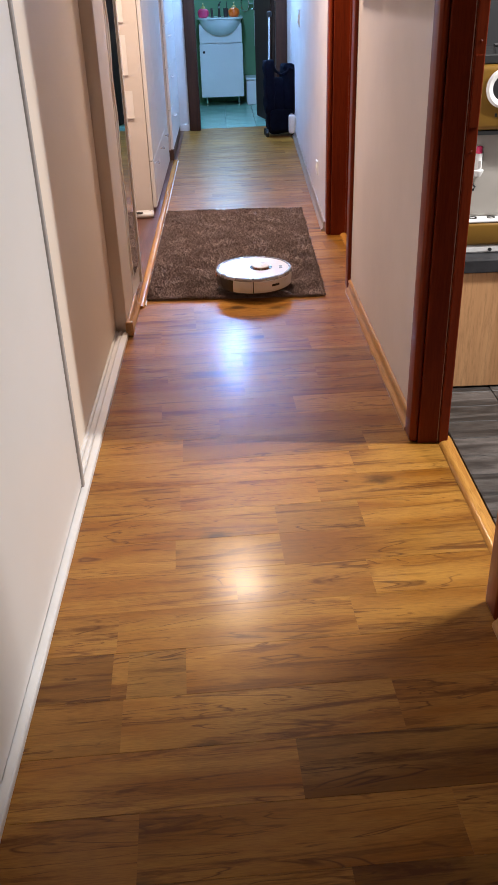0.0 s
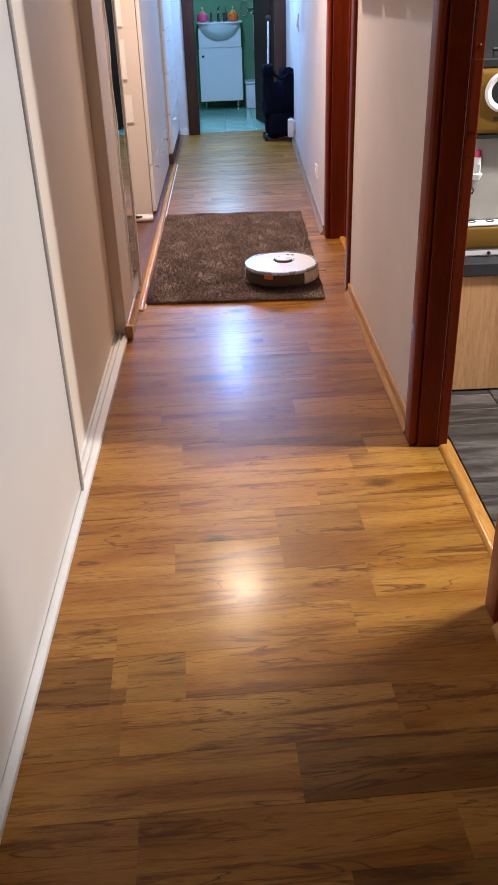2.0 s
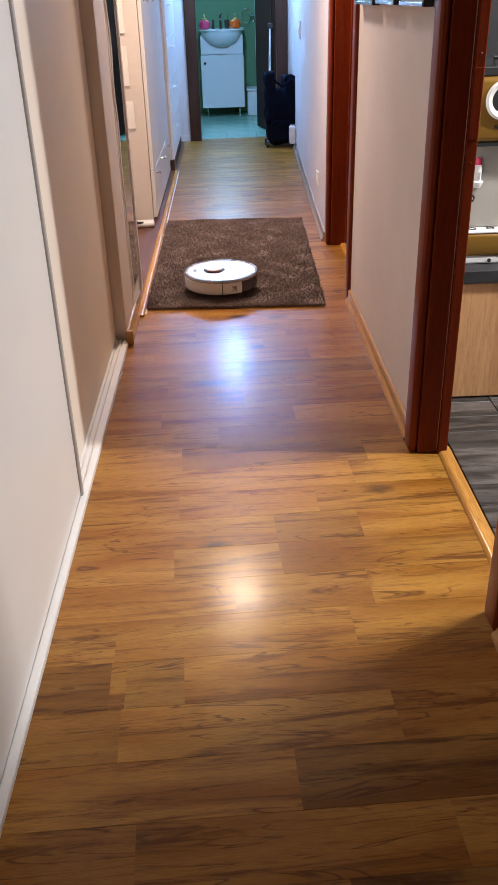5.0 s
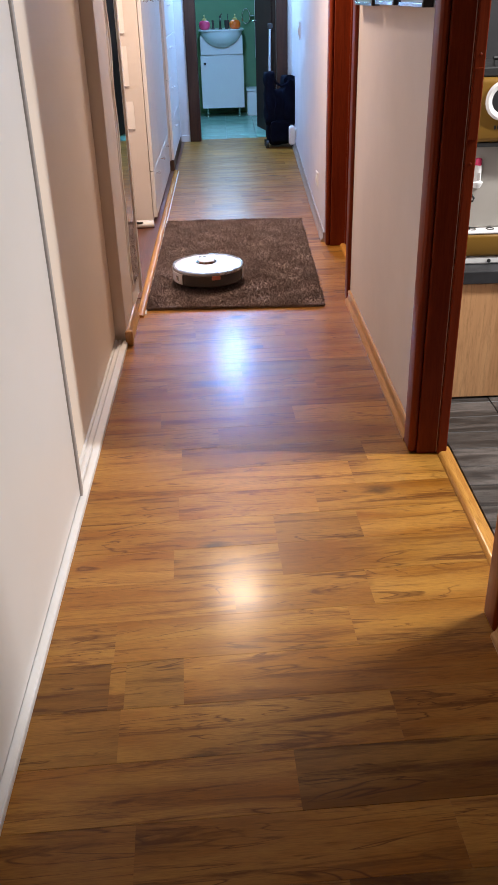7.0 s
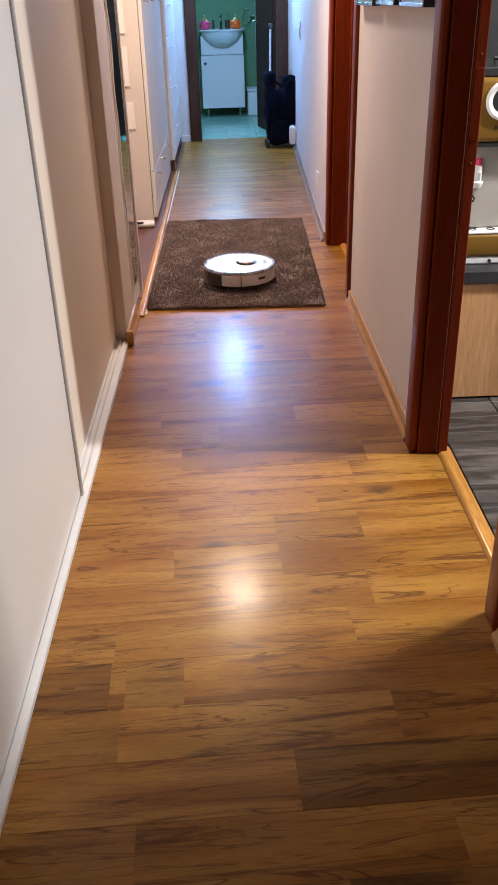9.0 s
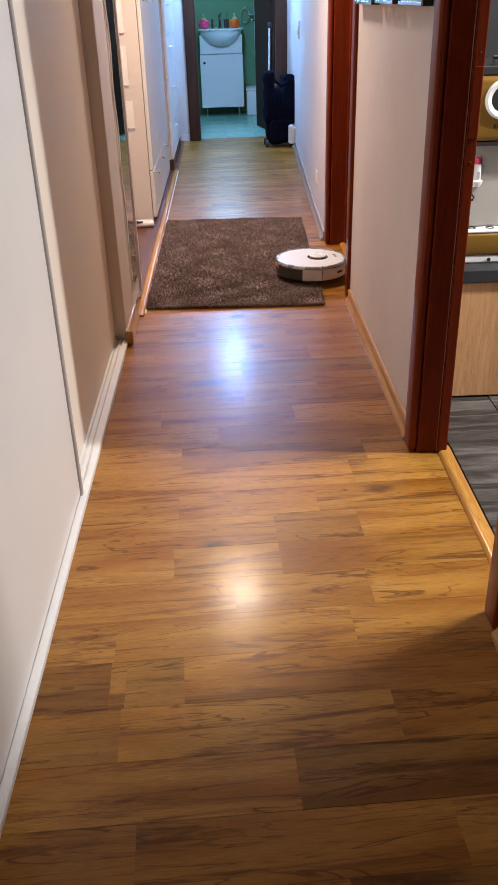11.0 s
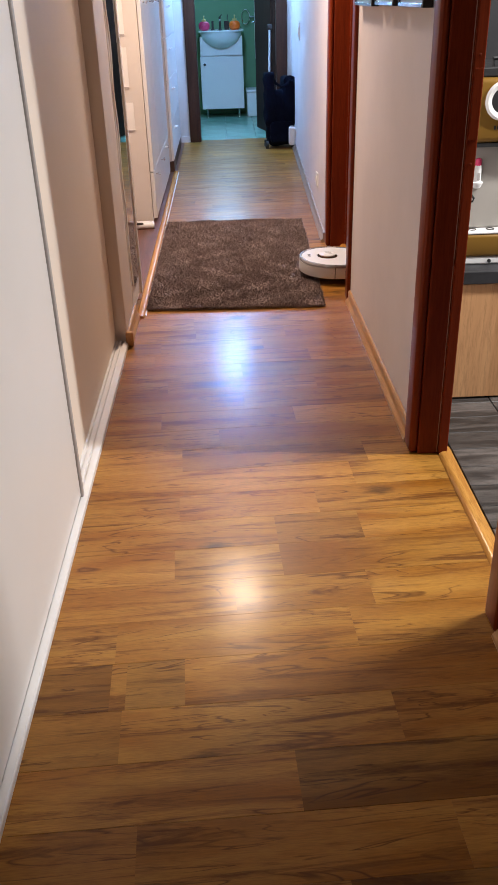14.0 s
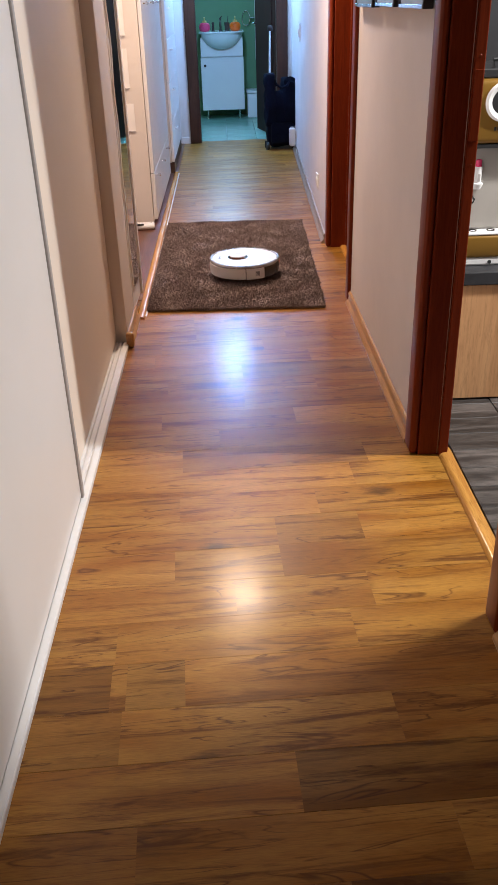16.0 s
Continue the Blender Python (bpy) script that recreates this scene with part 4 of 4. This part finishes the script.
# ---- hallway planks ----
def planks():
    """Rows run across the hallway, turned a little; ends are staggered."""
    turn = pose(0, 2.4, 0) @ pose(0, 0, 0, 0, 0, 2.6) @ pose(0, -2.4, 0)
    pitch, gap, made = 0.1356, 0.0003, {}
    known = {-7: [-0.16, 0.22], -6: [-0.30, 0.12], -4: [0.028], -3: [-0.25, 0.30], -2: [0.030], -1: [-0.257, 0.20], 0: [-0.059], 1: [-0.175, 0.40], 2: [0.342],
             3: [-0.172, 0.22], 4: [0.095, 0.326], 5: [-0.173, 0.10], 6: [-0.02, 0.31], 7: [-0.291, 0.25], 8: [-0.289, -0.256, -0.132], 9: [-0.255, 0.30], 10: [0.089], 11: [-0.20, 0.36], 12: [0.160]}
    brown = {(4, 1), (8, 0), (8, 2), (1, 1), (-4, 1), (10, 1), (12, 1)}
    rng = random.Random(7)
    for k in range(-46, 29):
        y1 = 2.467 - k * pitch
        y0 = y1 - pitch
        cuts = known.get(k)
        if cuts is None:
            c = -0.5 + rng.uniform(0.1, 0.5)
            cuts = []
            while c < 0.6:
                cuts.append(c)
                c += rng.choice((0.32, 0.48, 0.62))
        slip = math.tan(radians(2.6)) * ((y0 + y1) / 2 - 2.4)
        xs = [slip - 0.56] + [slip + c for c in cuts if -0.45 < c < 0.6] + [slip + 0.645]
        for i, (a, b) in enumerate(zip(xs, xs[1:])):
            length, mat = b - a, M_PLANK_BROWN if (k, i) in brown else M_PLANK
            key = (round(length, 3), mat.name)
            if key not in made:
                h = length / 2
                w = pitch / 2 - gap / 2
                bm = bmesh.new()
                e = 0.0003
                lo = [bm.verts.new((x, y, -0.010)) for x, y in ((-h, -w), (h, -w), (h, w), (-h, w))]
                mid = [bm.verts.new((x, y, -e)) for x, y in ((-h, -w), (h, -w), (h, w), (-h, w))]
                top = [bm.verts.new((x, y, 0)) for x, y in ((-h, -w + e), (h, -w + e), (h, w - e), (-h, w - e))]
                bm.faces.new(top)
                for q, r in ((lo, mid), (mid, top)):
                    for u in range(4):
                        v = (u + 1) % 4
                        bm.faces.new((q[u], q[v], r[v], r[u]))
                me = bpy.data.meshes.new("plank")
                bm.to_mesh(me)
                bm.free()
                me.materials.append(mat)
                made[key] = me
            ob = new("plank", made[key])
            ob.parent = floor
            ob.matrix_local = turn @ pose((a + b) / 2, (y0 + y1) / 2, rng.uniform(-0.00012, 0), rng.gauss(0, 0.08), rng.gauss(0, 0.03))


planks()


def tiles():
    base = bpy.data.objects["bathroom_floor_base"]
    me = bpy.data.meshes.new("tile")
    bm = box(-0.148, 0.148, -0.148, 0.148, -0.012, 0.0, 0.002, 1)
    bm.to_mesh(me)
    bm.free()
    me.materials.append(M_TEAL)
    for i in range(6):
        for j in range(7):
            ob = new("tile", me)
            ob.parent = base
            ob.matrix_local = pose(-0.74 + i * 0.30, 8.80 + j * 0.30, random.uniform(-0.0006, 0))
    base = bpy.data.objects["kitchen_floor_base"]
    rng, made = random.Random(3), {}
    for j in range(-14, 30):
        x = 0.672
        while x < 3.19:
            length = round(min(rng.choice((0.22, 0.38, 0.60)), 3.198 - x), 3)
            if length not in made:
                me = bpy.data.meshes.new("floor_board")
                bm = box(-length / 2 + 0.001, length / 2 - 0.001, -0.0535, 0.0535, -0.012, 0.0, 0.0015, 1)
                bm.to_mesh(me)
                bm.free()
                me.materials.append(M_GREYFLOOR)
                made[length] = me
            ob = new("floor_board", made[length])
            ob.parent = base
            ob.matrix_local = pose(x + length / 2, 0.025 + j * 0.109, rng.uniform(-0.001, 0))
            x += length


tiles()


# ---- what moves ----
DRIVE = (  # seconds, x, y, z, lean over the rug's edge, heading
    (0, 0.105, 3.769, 0.020, 0.0, -3), (0.3, 0.112, 3.771, 0.020, 0.0, 18), (0.5, 0.117, 3.773, 0.020, 0.0, 30),
    (0.6, 0.129, 3.784, 0.020, 0.0, 32), (0.9, 0.167, 3.817, 0.020, 0.0, 37), (1, 0.179, 3.828, 0.020, 0.0, 39),
    (1.2, 0.194, 3.840, 0.020, 0.0, 42), (1.5, 0.215, 3.858, 0.020, 0.0, 48), (1.6, 0.221, 3.865, 0.020, 0.0, 50),
    (2, 0.246, 3.894, 0.020, 0.0, 66), (2.1, 0.247, 3.893, 0.020, 0.0, 72), (2.4, 0.247, 3.891, 0.020, 0.0, 93),
    (2.5, 0.248, 3.890, 0.020, 0.0, 105), (2.7, 0.247, 3.887, 0.020, 0.0, 125), (3, 0.247, 3.883, 0.020, 0.0, 155),
    (3.3, 0.240, 3.883, 0.020, 0.0, 172), (3.5, 0.236, 3.883, 0.020, 0.0, 177), (3.6, 0.225, 3.884, 0.020, 0.0, 180),
    (4, 0.181, 3.886, 0.020, 0.0, 181), (4.2, 0.141, 3.884, 0.020, 0.0, 182), (5.2, -0.070, 3.905, 0.020, 0.0, 181),
    (5.8, -0.083, 3.925, 0.020, 0.0, 160), (6.3, -0.086, 3.968, 0.020, 0.0, 118), (6.5, -0.099, 3.981, 0.020, 0.0, 113),
    (6.8, -0.107, 4.010, 0.020, 0.0, 106), (7.1, -0.112, 4.026, 0.020, 0.0, 103), (7.4, -0.111, 4.030, 0.020, 0.0, 92),
    (7.7, -0.110, 4.029, 0.020, 0.0, 45), (8, -0.107, 4.029, 0.020, 0.0, 10), (8.3, -0.093, 4.027, 0.020, 0.0, 2),
    (8.6, -0.058, 4.023, 0.020, 0.0, 1), (9, 0.043, 4.016, 0.020, 0.0, 1), (9.2, 0.100, 4.010, 0.020, 0.0, 1),
    (10.2, 0.305, 4.035, 0.020, 0.1, 6), (10.7, 0.375, 4.055, 0.017, 0.8, 11), (11.3, 0.429, 4.072, 0.015, 1.3, 15),
    (11.6, 0.461, 4.081, 0.014, 1.6, 19), (11.9, 0.488, 4.091, 0.012, 1.9, 23), (12, 0.496, 4.095, 0.012, 2.0, 24),
    (12.2, 0.510, 4.105, 0.012, 2.0, 34), (12.4, 0.519, 4.115, 0.012, 2.0, 45), (12.5, 0.524, 4.120, 0.012, 2.0, 53),
    (12.8, 0.527, 4.121, 0.012, 2.0, 78), (13, 0.530, 4.122, 0.012, 2.0, 96), (13.2, 0.529, 4.121, 0.012, 2.0, 115),
    (13.4, 0.529, 4.120, 0.012, 2.0, 134), (13.6, 0.528, 4.118, 0.012, 2.0, 152), (13.8, 0.527, 4.117, 0.012, 2.0, 164),
    (14, 0.521, 4.115, 0.012, 2.0, 176), (14.2, 0.517, 4.120, 0.012, 2.0, 178), (14.5, 0.483, 4.130, 0.013, 1.8, 181),
    (14.8, 0.434, 4.131, 0.015, 1.3, 181), (15, 0.373, 4.135, 0.017, 0.7, 181), (15.2, 0.308, 4.137, 0.020, 0.1, 181),
    (15.4, 0.247, 4.139, 0.020, 0.0, 181), (15.6, 0.192, 4.140, 0.020, 0.0, 181), (15.8, 0.130, 4.145, 0.020, 0.0, 181),
    (16, 0.070, 4.149, 0.020, 0.0, 181),
)


def motions():
    walk(vacuum, [(t, pose(x, y, z, 0, lean, 0) @ pose(0, 0, 0, 0, 0, a)) for t, x, y, z, lean, a in DRIVE])


motions()
